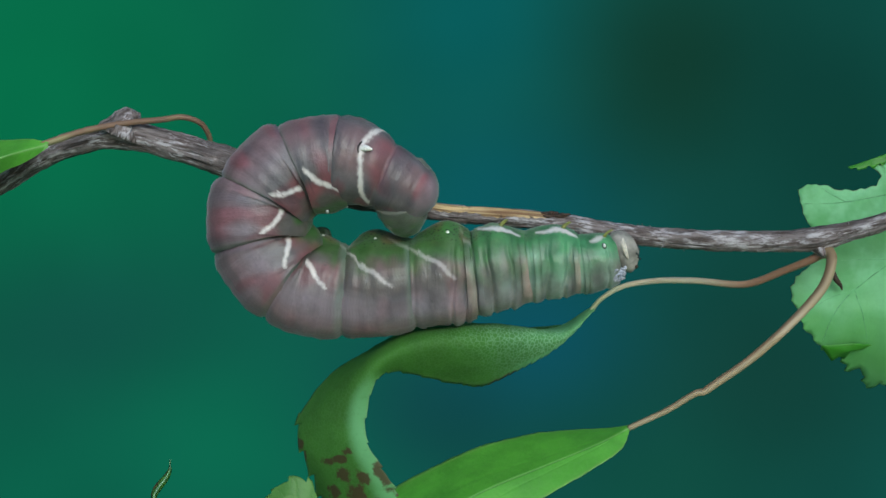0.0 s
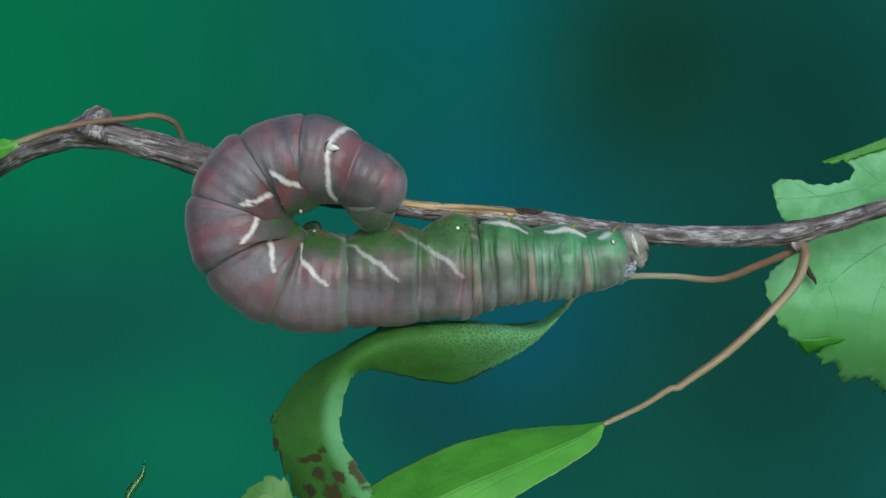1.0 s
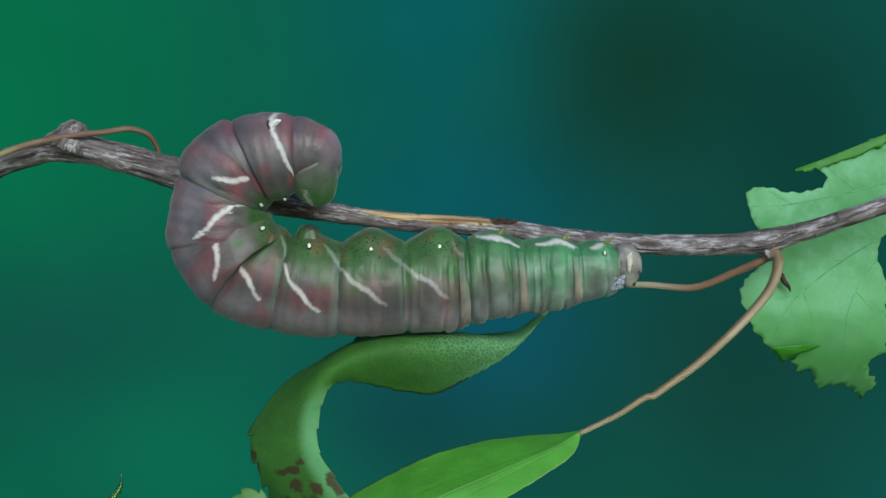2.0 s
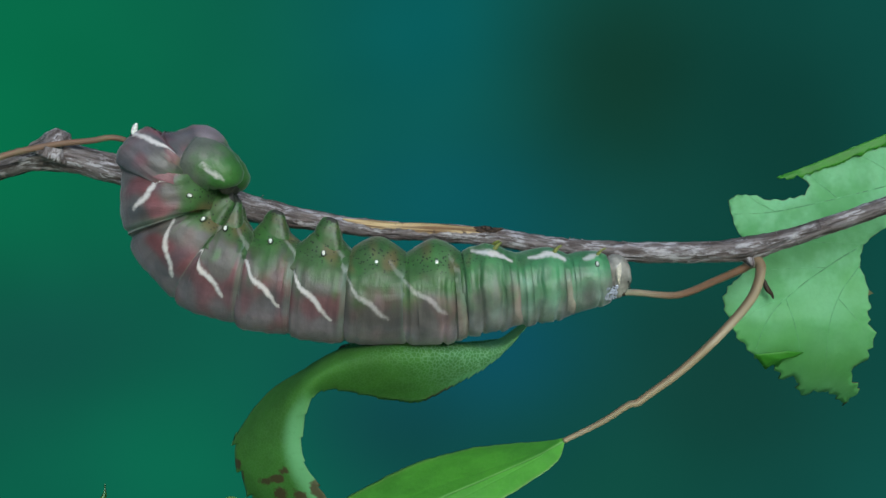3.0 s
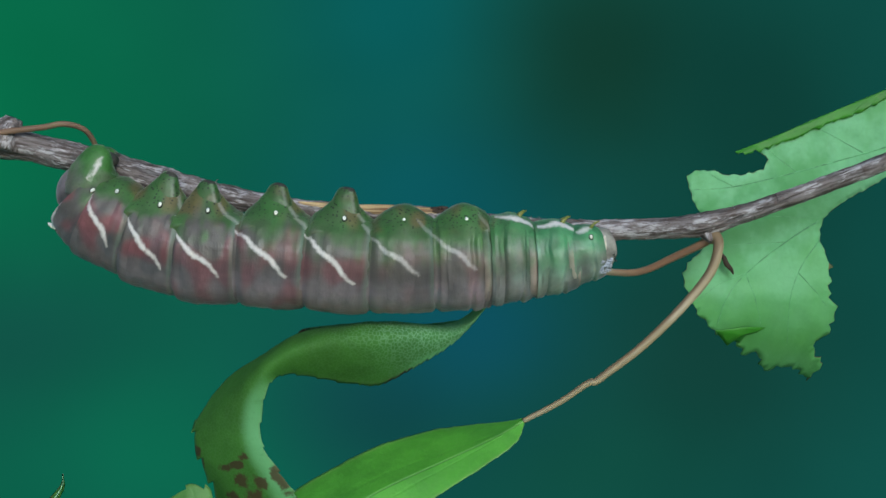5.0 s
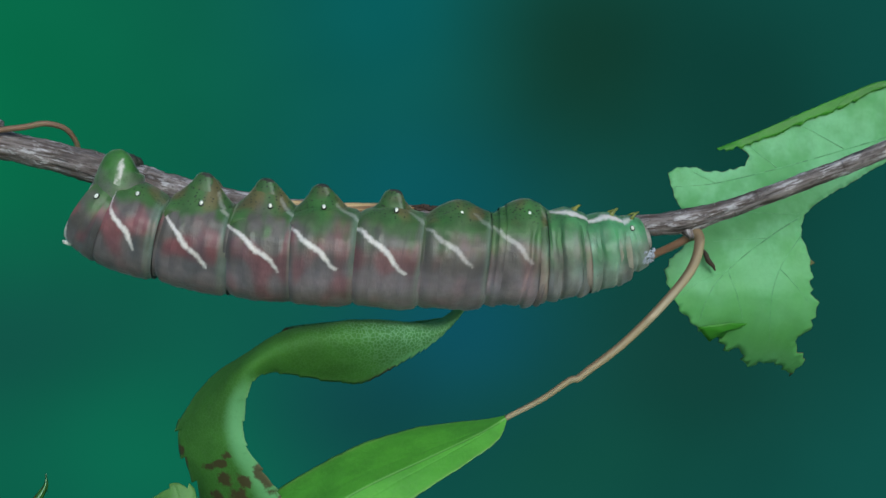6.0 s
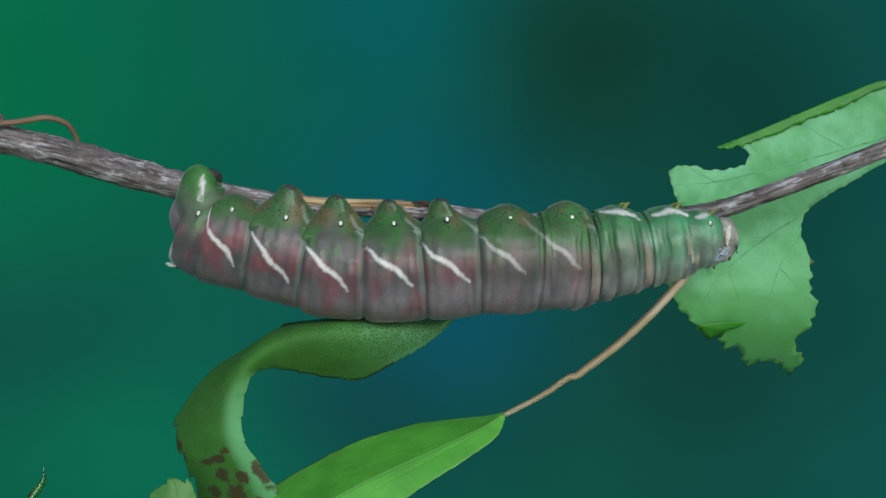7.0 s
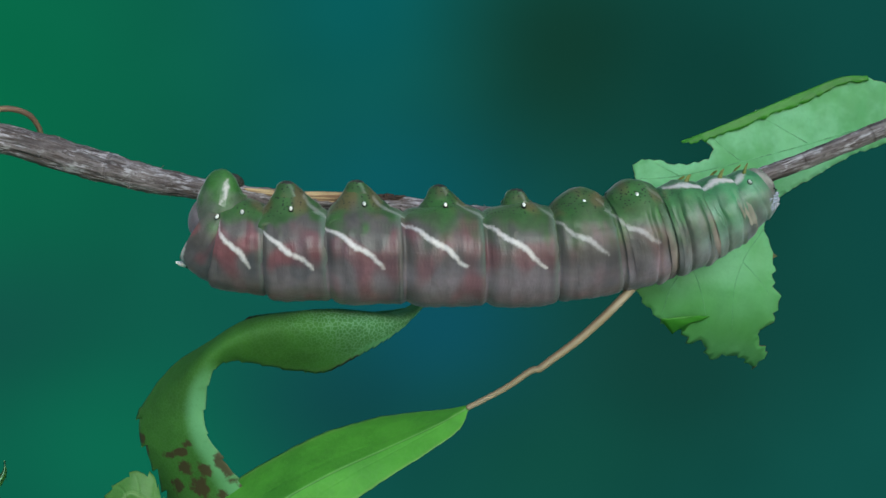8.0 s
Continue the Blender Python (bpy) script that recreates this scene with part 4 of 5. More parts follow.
def make_caterpillar():
    thing = tagged(new("caterpillar"), "plump mauve and green hornworm caterpillar with white side stripes", "caterpillar")
    for i, seg in enumerate(NAMES):
        r, length = RADII[i], LENGTHS[seg]
        if seg == "head":
            bm = lump_mesh([0.3, 1.4, 1.95, 2.1, 2.0, 1.65, 1.25, 0.8, 0.2], [(-0.9, 0, 2.7), (-0.6, 0, 2.3), (-0.2, 0, 1.5), (0.1, 0, 0.5), (0.2, 0, -0.5), (0.2, 0, -1.4), (0.3, 0, -2.2), (0.5, 0, -2.7), (0.6, 0, -2.9)], 40, 4, None, 0.0, 1.12)
            for v in bm.verts:
                v.co.y *= 1 - 0.10 * math.exp(-(v.co.y / MM / 0.35) ** 2)
                v.co.x -= 0.00035 * math.exp(-(v.co.y / MM / 0.4) ** 2) if v.co.x > 0 else 0
            seg_ob = part("head", bm, HEADSKIN, thing, "round glossy grey-brown head")
            for s in (-1, 1):
                bm = bmesh.new()
                # soft highlight of the glossy head, laid on as a cream strip
                line = [Vector((0.45, s * 1.75, 1.7)), Vector((0.2, s * 2.15, 1.1)), Vector((0.0, s * 2.32, 0.3)), Vector((-0.05, s * 2.22, -0.5)), Vector((0.0, s * 1.95, -1.0))]
                tube(bm, [p * MM for p in catmull(line, 24)], [0.42 * MM * (1 - 0.6 * abs(k - 10) / 14) for k in range(25)], 10)
                part("cheek_highlight", bm, PALE, seg_ob, "broad soft highlight laid on the cheek in cream")
                for k in range(4):
                    bm = bmesh.new()
                    ball(bm, (1.35 + 0.12 * (k % 2), s * (1.82 - 0.04 * k), -0.9 - 0.28 * k), (0.13, 0.13, 0.13), seg=10)
                    part("eye", bm, BLACK, seg_ob)
                bm = lump_mesh([0.5, 0.45, 0.28, 0.08], [(0.2, s * 0.7, -1.8), (0.5, s * 0.7, -2.3), (0.75, s * 0.5, -2.6), (0.85, s * 0.35, -2.75)], 12, 5)
                part("mandible", bm, TORN, seg_ob)
        elif seg == "anal":
            seg_ob = part("tail_segment", ring_mesh(seg, -0.52, 0.2, 0.0), SKIN, thing, "grey-mauve tail end with a pale plate")
            for k in range(4):
                f0, f1 = (0.2 + 0.3 * (k + g) / 4 for g in (0, 1))
                rings.append((seg, (f0 + f1) / 2, part("skin_fold", ring_mesh(seg, f0, f1, (f0 + f1) / 2), SKIN, seg_ob)))
            for s in (-1, 1):
                bm = lump_mesh([3.8, 3.7, 3.3, 2.8, 2.2, 1.0], [(1.2, s * 1.0, 0.4), (0.3, s * 1.4, 1.9), (-0.4, s * 1.8, 3.4), (-0.8, s * 2.0, 4.7), (-0.7, s * 2.0, 5.8), (-0.5, s * 1.9, 6.4)], 28, 4 + s, lambda f, q: Vector((0.125, 0.135, 0.115)).lerp(GREEN * 1.15, smooth(0.15, 0.6, f + 0.3 * noise.noise(q * 0.6))), 0.2)
                far, wt = bm.verts.layers.float["stripe_d"], bm.verts.layers.float["stripe_w"]
                for v in bm.verts:
                    q = v.co / MM
                    if q.y * s > 1.0 and q.z > 1.8:
                        v[far] = abs(q.x - 0.5 + 0.30 * (q.z - 2.0)) + 0.3 * max(0.0, q.z - 4.8)
                        v[wt] = 0.95
                part("clasper", bm, SKIN, seg_ob, "green clasper with a white stripe")
                bm = lump_mesh([1.2, 1.3, 1.0, 0.4], [(-0.7, s * 1.9, 5.2), (-0.2, s * 1.6, 5.7), (0.3, s * 1.3, 5.9), (0.6, s * 1.1, 5.9)], 18, 6)
                part("clasper_pad", bm, PAD, seg_ob)
        else:
            wide, count = (0.20, 7) if seg[0] == "A" and seg != "A1" else (0.28, 2)
            seg_ob = part("body_segment" if seg[0] == "A" else "thorax_segment", ring_mesh(seg, -wide, wide, 0.0), SKIN, thing)
            for side in (-1, 1):
                for k in range(count):
                    f0, f1 = (side * (wide + (0.5 - wide) * (k + g) / count) for g in (0, 1))
                    at = (f0 + f1) / 2
                    rings.append((seg, at, part("skin_fold", ring_mesh(seg, min(f0, f1), max(f0, f1), at), SKIN, seg_ob)))
        segments[seg] = seg_ob
        if seg[0] == "A" or seg == "T1":
            if seg != "anal":
                c = {"T1": 0.52, "A8": 0.50, "A7": 0.62, "A6": 0.74, "A1": 0.80, "A2": 0.80}.get(seg, 0.78)
                for s in (-1, 1):
                    x0 = {"A8": -0.3, "T1": 0.4, "A7": 0.5, "A5": 0.4}.get(seg, 0.0)
                    hub = Vector((x0, s * math.sqrt(1 - c * c) * 0.95 * r * 1.02, c * r * 0.93 * 1.02))
                    if seg in ("A3", "A4", "A5", "A6"):
                        # the foot of the proleg lifts the skin here: keep the pore at its height, on the skin
                        k = c
                        for _ in range(12):
                            y = math.sqrt(1 - k * k) * 0.95 * r
                            k = (hub.z - FOOT[seg] * math.exp(-((y - 2.4) / 1.75) ** 2)) / (r * 0.93 * 1.02) * 0.5 + k * 0.5
                        hub.y = s * (math.sqrt(1 - k * k) * 0.95 * r * 1.02 + 0.15)
                    out = Vector((0, hub.y, 0.45 * hub.z)).normalized()
                    tilt = out.to_track_quat("Z", "Y").to_matrix().to_4x4()
                    k = 0.85 if seg == "T1" else 1.0
                    bm = ball(bmesh.new(), hub, (0.36 * k, 0.50 * k, 0.28 * k), tilt, 16)
                    rim = part("spiracle_rim", bm, BLACK, seg_ob, "black ring")
                    bm = ball(bmesh.new(), hub + out * 0.12 * k, (0.25 * k, 0.37 * k, 0.27 * k), tilt, 16)
                    pore = part("spiracle", bm, SPIRACLE_WHITE, seg_ob, "white breathing pore")
                    if seg in FOOT:
                        pores.extend(((seg, s, rim), (seg, s, pore)))
        if seg in ("A3", "A4", "A5", "A6"):
            for s in (-1, 1):
                h = r * 0.80
                bm = lump_mesh([2.2, 2.2, 2.1, 1.95, 1.75, 1.5, 1.15, 0.5],
                               [(-0.2, s * 2.7, h - 1.6), (-0.3, s * 2.75, h - 0.6), (-0.4, s * 2.75, h + 0.4), (-0.6, s * 2.7, h + 1.2),
                                (-0.7, s * 2.6, h + 2.0), (-0.8, s * 2.45, h + 2.7), (-0.9, s * 2.2, h + 3.2), (-0.9, s * 2.0, h + 3.45)], 40, i + s,
                               lambda f, q: GREEN.lerp(OLIVE, 0.35 + 0.5 * noise.noise(q * 0.7)).lerp(Vector((0.12, 0.085, 0.04)), 0.45 * smooth(0.1, 0.5, noise.noise(q * 0.55 + Vector((i * 3, 0, 0))))), 0.95, 0.75)
                far, wt = bm.verts.layers.float["stripe_d"], bm.verts.layers.float["stripe_w"]
                for v in bm.verts:
                    q = v.co / MM
                    if q.y * s > 1.2:
                        v[far] = abs(q.x - 0.1 - 0.35 * (r * 0.8 + 2.6 - q.z)) + 0.15
                        v[wt] = 0.2
                for face in bm.faces:
                    mid = face.calc_center_median()
                    if mid.z / MM > r * 0.80 + 3.2 and mid.x / MM > -1.1 + 0.5 * noise.noise(mid * 900):
                        face.material_index = 1
                prolegs.append((seg, s, False, part("proleg", bm, [SKIN, PAD], seg_ob, "green black-speckled proleg with dark gripping pad")))
                prolegs.append((seg, s, True, part("proleg_base", foot_mesh(seg, -s), SKIN, seg_ob)))
        if seg == "A8":
            bm = lump_mesh([0.34, 0.42, 0.40, 0.30, 0.10], [(-0.6, 0, -5.6), (-0.95, 0, -5.95), (-1.35, 0, -6.2), (-1.8, 0, -6.38), (-2.2, 0, -6.42)], 16, 3)
            part("horn", bm, SPIRACLE_WHITE, seg_ob, "short blunt white tail horn")
            bm = bmesh.new()
            tube(bm, [Vector(p) * MM for p in catmull([(-0.55, -0.8, -6.05), (-0.4, -0.4, -6.14), (-0.3, 0, -6.17), (-0.4, 0.4, -6.14), (-0.55, 0.8, -6.05)], 16)], [0.10 * MM] * 17, 8)
            part("horn_fold", bm, BLACK, seg_ob, "thin black line before the horn")
        if seg[0] == "T":
            for s in (-1, 1):
                k = {"T3": 0.64, "T2": 0.54, "T1": 0.38}[seg]
                bm = lump_mesh([0.75 * k, 0.7 * k, 0.5 * k, 0.36 * k, 0.1], [(0.6, s * 1.6, r * 0.7), (0.8, s * 2.0, r * 0.80), (1.1, s * 2.2, r * 0.80 + 0.9 * k), (1.6, s * 1.9, r * 0.80 + 1.6 * k), (2.1, s * 1.4, r * 0.80 + 1.9 * k)], 14, i)
                part("leg", bm, LEGS, seg_ob, "small yellow-green hooked leg")
        if seg == "T1":
            # pale bluish beads put in for the sparkle on the neck shield
            bm = bmesh.new()
            rnd = random.Random(11)
            for k in range(150):
                x, z, side = rnd.uniform(1.0, 2.8), rnd.uniform(-3.0, -1.3), (-1, 1)[k % 2]
                rr = girth("T1", x / LENGTHS["T1"]) - 0.08
                y = side * 0.95 * math.sqrt(max(0.1, rr * rr - z * z))
                size = rnd.uniform(0.08, 0.22)
                ball(bm, (x, y, z), (size * 1.2, size * 0.6, size), seg=10)
            part("neck_shield", bm, SHIELD, seg_ob, "shiny blue-grey neck shield, its sparkle put in as pale beads")
    return thing


make_caterpillar()


def motions():
    tracks = {}

    def move(seg, rows):
        tracks[seg] = rows
        walk(segments[seg], rows)

    move('anal', [
        (0.0, pose(-0.00162, -0.00705, 0.00960, -70.0, 209.0, 0.0)),
        (0.5, pose(-0.00181, -0.00701, 0.00988, -70.0, 209.0, 0.0)),
        (1.0, pose(-0.00227, -0.00696, 0.00988, -70.0, 208.0, 0.0)),
        (1.5, pose(-0.00274, -0.00687, 0.01043, -68.0, 206.0, 0.0)),
        (2.0, pose(-0.00744, -0.00645, 0.01617, -48.0, 190.0, 0.0)),
        (2.2, pose(-0.01043, -0.00598, 0.01637, -38.0, 174.0, 0.0)),
        (3.3, pose(-0.02446, -0.00449, 0.01785, 9.0, 135.3, 0.0)),
        (3.5, pose(-0.02766, -0.00352, 0.01674, 6.0, 120.7, 0.0)),
        (4.0, pose(-0.03460, 0.00334, 0.01338, 8.0, 42.8, 0.0)),
        (4.5, pose(-0.03381, 0.00538, 0.01364, 5.0, 32.0, 0.0)),
        (5.0, pose(-0.03248, 0.00481, 0.01153, 1.0, 48.8, 0.0)),
        (5.2, pose(-0.03094, 0.00463, 0.01063, 0.5, 42.8, 0.0)),
        (6.3, pose(-0.02339, 0.00380, 0.00921, -2.0, 31.7, 0.0)),
        (6.5, pose(-0.02107, 0.00331, 0.00688, -1.0, 31.4, 0.0)),
        (7.0, pose(-0.01381, 0.00192, 0.00635, 1.0, 26.6, 0.0)),
        (7.5, pose(-0.01524, 0.00191, 0.00719, 1.0, 27.4, 0.0)),
        (8.0, pose(-0.00599, 0.00077, 0.00437, -1.0, 31.1, 0.0)),
    ])
    move('A8', [
        (0.0, pose(-0.00906, -0.00705, 0.01347, -73.3, 195.4, 0.0)),
        (0.5, pose(-0.00927, -0.00701, 0.01366, -74.3, 195.2, 0.0)),
        (1.0, pose(-0.00964, -0.00696, 0.01333, -74.4, 194.3, 0.0)),
        (1.5, pose(-0.01015, -0.00687, 0.01371, -73.4, 189.3, 0.0)),
        (2.0, pose(-0.01280, -0.00645, 0.01581, -53.7, 170.0, 0.0)),
        (2.2, pose(-0.01575, -0.00598, 0.01654, -49.3, 160.6, 0.0)),
        (3.3, pose(-0.02826, -0.00348, 0.01527, -6.2, 112.3, 0.0)),
        (3.5, pose(-0.03013, -0.00218, 0.01207, -5.5, 95.2, 0.0)),
        (4.0, pose(-0.03506, 0.00361, 0.00931, -0.0, 61.4, 0.0)),
        (4.5, pose(-0.03523, 0.00563, 0.01098, 3.2, 50.3, 0.0)),
        (5.0, pose(-0.03164, 0.00506, 0.00942, 5.8, 51.5, 0.0)),
        (5.2, pose(-0.03050, 0.00488, 0.00863, 4.9, 43.4, 0.0)),
        (6.3, pose(-0.02527, 0.00404, 0.00777, 7.9, 36.6, 0.0)),
        (6.5, pose(-0.02220, 0.00355, 0.00522, 5.8, 39.0, 0.0)),
        (7.0, pose(-0.01344, 0.00215, 0.00431, 7.5, 28.8, 0.0)),
        (7.5, pose(-0.01331, 0.00213, 0.00465, 7.0, 27.3, 0.0)),
        (8.0, pose(-0.00618, 0.00099, 0.00255, 6.3, 36.3, 0.0)),
    ])
    move('A7', [
        (0.0, pose(-0.01344, -0.00635, 0.01323, -37.5, 169.2, 0.0)),
        (0.5, pose(-0.01352, -0.00634, 0.01326, -37.3, 165.5, 0.0)),
        (1.0, pose(-0.01410, -0.00625, 0.01286, -37.4, 162.4, 0.0)),
        (1.5, pose(-0.01517, -0.00607, 0.01281, -36.7, 158.5, 0.0)),
        (2.0, pose(-0.01835, -0.00556, 0.01383, -30.0, 135.9, 0.0)),
        (2.2, pose(-0.02026, -0.00525, 0.01331, -27.8, 129.6, 0.0)),
        (3.3, pose(-0.02670, -0.00173, 0.01154, 11.6, 65.2, 0.0)),
        (3.5, pose(-0.02805, 0.00049, 0.00887, 7.1, 44.7, 0.0)),
        (4.0, pose(-0.02976, 0.00376, 0.00738, 12.9, 24.2, 0.0)),
        (4.5, pose(-0.03052, 0.00489, 0.00897, 7.3, 23.2, 0.0)),
        (5.0, pose(-0.02876, 0.00460, 0.00718, -2.9, 22.7, 0.0)),
        (5.2, pose(-0.02682, 0.00429, 0.00653, -4.6, 23.3, 0.0)),
        (6.3, pose(-0.02162, 0.00346, 0.00533, -8.6, 11.9, 0.0)),
        (6.5, pose(-0.01947, 0.00312, 0.00350, -5.5, 8.9, 0.0)),
        (7.0, pose(-0.00929, 0.00148, 0.00284, -1.0, 10.5, 0.0)),
        (7.5, pose(-0.00812, 0.00130, 0.00356, 0.9, 10.6, 0.0)),
        (8.0, pose(-0.00260, 0.00042, 0.00089, -3.8, 5.6, 0.0)),
    ])
    move('A6', [
        (0.0, pose(-0.01917, -0.00543, 0.01156, -41.1, 132.1, 0.0)),
        (0.5, pose(-0.01899, -0.00546, 0.01104, -41.3, 127.7, 0.0)),
        (1.0, pose(-0.01956, -0.00537, 0.01002, -39.6, 125.3, 0.0)),
        (1.5, pose(-0.02062, -0.00520, 0.00892, -34.1, 122.5, 0.0)),
        (2.0, pose(-0.02031, -0.00525, 0.00685, -13.4, 99.9, 0.0)),
        (2.2, pose(-0.02124, -0.00510, 0.00575, -9.5, 88.6, 0.0)),
        (3.3, pose(-0.02358, 0.00077, 0.00585, 11.2, 32.8, 0.0)),
        (3.5, pose(-0.02379, 0.00181, 0.00461, 7.4, 24.7, 0.0)),
        (4.0, pose(-0.02329, 0.00373, 0.00419, 14.5, 14.2, 0.0)),
        (4.5, pose(-0.02299, 0.00368, 0.00537, 10.9, 17.6, 0.0)),
        (5.0, pose(-0.02197, 0.00351, 0.00398, -0.4, 16.0, 0.0)),
        (5.2, pose(-0.01998, 0.00319, 0.00349, 4.2, 19.6, 0.0)),
        (6.3, pose(-0.01289, 0.00206, 0.00353, -4.7, 7.4, 0.0)),
        (6.5, pose(-0.01223, 0.00195, 0.00228, -5.0, 0.7, 0.0)),
        (7.0, pose(-0.00191, 0.00030, 0.00081, 2.8, 14.8, 0.0)),
        (7.5, pose(0.00250, -0.00040, 0.00132, 0.8, 5.2, 0.0)),
        (8.0, pose(0.00515, -0.00082, -0.00027, -7.8, -2.4, 0.0)),
    ])
    move('A5', [
        (0.0, pose(-0.02224, -0.00444, 0.00634, -40.8, 93.1, 0.0)),
        (0.5, pose(-0.02132, -0.00459, 0.00563, -39.4, 86.6, 0.0)),
        (1.0, pose(-0.02110, -0.00462, 0.00465, -36.8, 80.8, 0.0)),
        (1.5, pose(-0.01995, -0.00481, 0.00376, -15.2, 76.9, 0.0)),
        (2.0, pose(-0.01907, -0.00495, 0.00315, -4.1, 55.9, 0.0)),
        (2.2, pose(-0.01963, -0.00486, 0.00243, 0.7, 43.3, 0.0)),
        (3.3, pose(-0.01883, 0.00201, 0.00234, 1.3, 13.3, 0.0)),
        (3.5, pose(-0.01838, 0.00294, 0.00179, 0.4, 13.1, 0.0)),
        (4.0, pose(-0.01737, 0.00278, 0.00192, 10.5, 13.5, 0.0)),
        (4.5, pose(-0.01546, 0.00247, 0.00288, 5.8, 11.7, 0.0)),
        (5.0, pose(-0.01487, 0.00237, 0.00204, -3.8, 4.6, 0.0)),
        (5.2, pose(-0.01305, 0.00209, 0.00168, 3.5, 8.1, 0.0)),
        (6.3, pose(-0.00283, 0.00046, 0.00198, -9.1, 4.7, 0.0)),
        (6.5, pose(-0.00318, 0.00051, 0.00149, -10.0, 2.5, 0.0)),
        (7.0, pose(0.00540, -0.00087, -0.00137, -4.3, 8.5, 0.0)),
        (7.5, pose(0.01311, -0.00210, -0.00042, -7.2, 2.8, 0.0)),
        (8.0, pose(0.01444, -0.00231, -0.00074, -12.7, -0.5, 0.0)),
    ])
    move('A4', [
        (0.0, pose(-0.02055, -0.00271, 0.00042, -38.2, 53.3, 0.0)),
        (0.5, pose(-0.01884, -0.00275, 0.00020, -36.7, 45.7, 0.0)),
        (1.0, pose(-0.01808, -0.00266, -0.00043, -32.6, 37.6, 0.0)),
        (1.5, pose(-0.01711, -0.00258, 0.00035, -9.5, 29.1, 0.0)),
        (2.0, pose(-0.01591, -0.00255, 0.00017, -2.4, 19.3, 0.0)),
        (2.2, pose(-0.01570, -0.00249, -0.00023, 0.2, 13.2, 0.0)),
        (3.3, pose(-0.01129, 0.00181, 0.00019, -0.7, 5.9, 0.0)),
        (3.5, pose(-0.01120, 0.00179, 0.00022, 0.2, 6.7, 0.0)),
        (4.0, pose(-0.00986, 0.00158, -0.00034, 10.6, 11.1, 0.0)),
        (4.5, pose(-0.00605, 0.00097, 0.00094, -0.1, 7.0, 0.0)),
        (5.0, pose(-0.00529, 0.00085, 0.00111, -5.2, 6.4, 0.0)),
        (5.2, pose(-0.00515, 0.00083, 0.00094, -2.0, 5.5, 0.0)),
        (6.3, pose(0.00677, -0.00109, 0.00106, -11.2, 5.6, 0.0)),
        (6.5, pose(0.00764, -0.00122, 0.00078, -8.9, 3.8, 0.0)),
        (7.0, pose(0.01396, -0.00223, -0.00212, -8.3, -1.4, 0.0)),
        (7.5, pose(0.02356, -0.00377, -0.00147, -9.9, 3.9, 0.0)),
        (8.0, pose(0.02564, -0.00410, -0.00132, -12.6, -0.4, 0.0)),
    ])
    move('A3', [
        (0.0, pose(-0.01544, -0.00053, -0.00305, -29.1, 13.0, 0.0)),
        (0.5, pose(-0.01341, -0.00063, -0.00244, -26.9, 6.4, 0.0)),
        (1.0, pose(-0.01155, -0.00069, -0.00273, -24.1, 1.9, 0.0)),
        (1.5, pose(-0.01110, -0.00055, -0.00168, -3.2, -0.1, 0.0)),
        (2.0, pose(-0.00906, -0.00064, -0.00152, 2.5, 7.3, 0.0)),
        (2.2, pose(-0.00829, -0.00067, -0.00146, 8.2, 8.6, 0.0)),
        (3.3, pose(-0.00435, 0.00070, -0.00097, 3.7, 8.6, 0.0)),
        (3.5, pose(-0.00415, 0.00067, -0.00067, 4.6, 8.9, 0.0)),
        (4.0, pose(-0.00280, 0.00045, -0.00167, 8.9, 6.0, 0.0)),
        (4.5, pose(0.00235, -0.00037, -0.00029, 1.4, 6.9, 0.0)),
        (5.0, pose(0.00381, -0.00061, 0.00022, -2.5, 8.7, 0.0)),
        (5.2, pose(0.00343, -0.00055, 0.00032, -0.4, 10.4, 0.0)),
        (6.3, pose(0.01697, -0.00271, 0.00028, -10.1, 10.0, 0.0)),
        (6.5, pose(0.01815, -0.00291, -0.00006, -6.7, 6.6, 0.0)),
        (7.0, pose(0.02133, -0.00341, -0.00183, -7.8, -4.1, 0.0)),
        (7.5, pose(0.03223, -0.00515, -0.00222, -8.1, 3.9, 0.0)),
        (8.0, pose(0.03593, -0.00575, -0.00164, -11.6, -0.5, 0.0)),
    ])
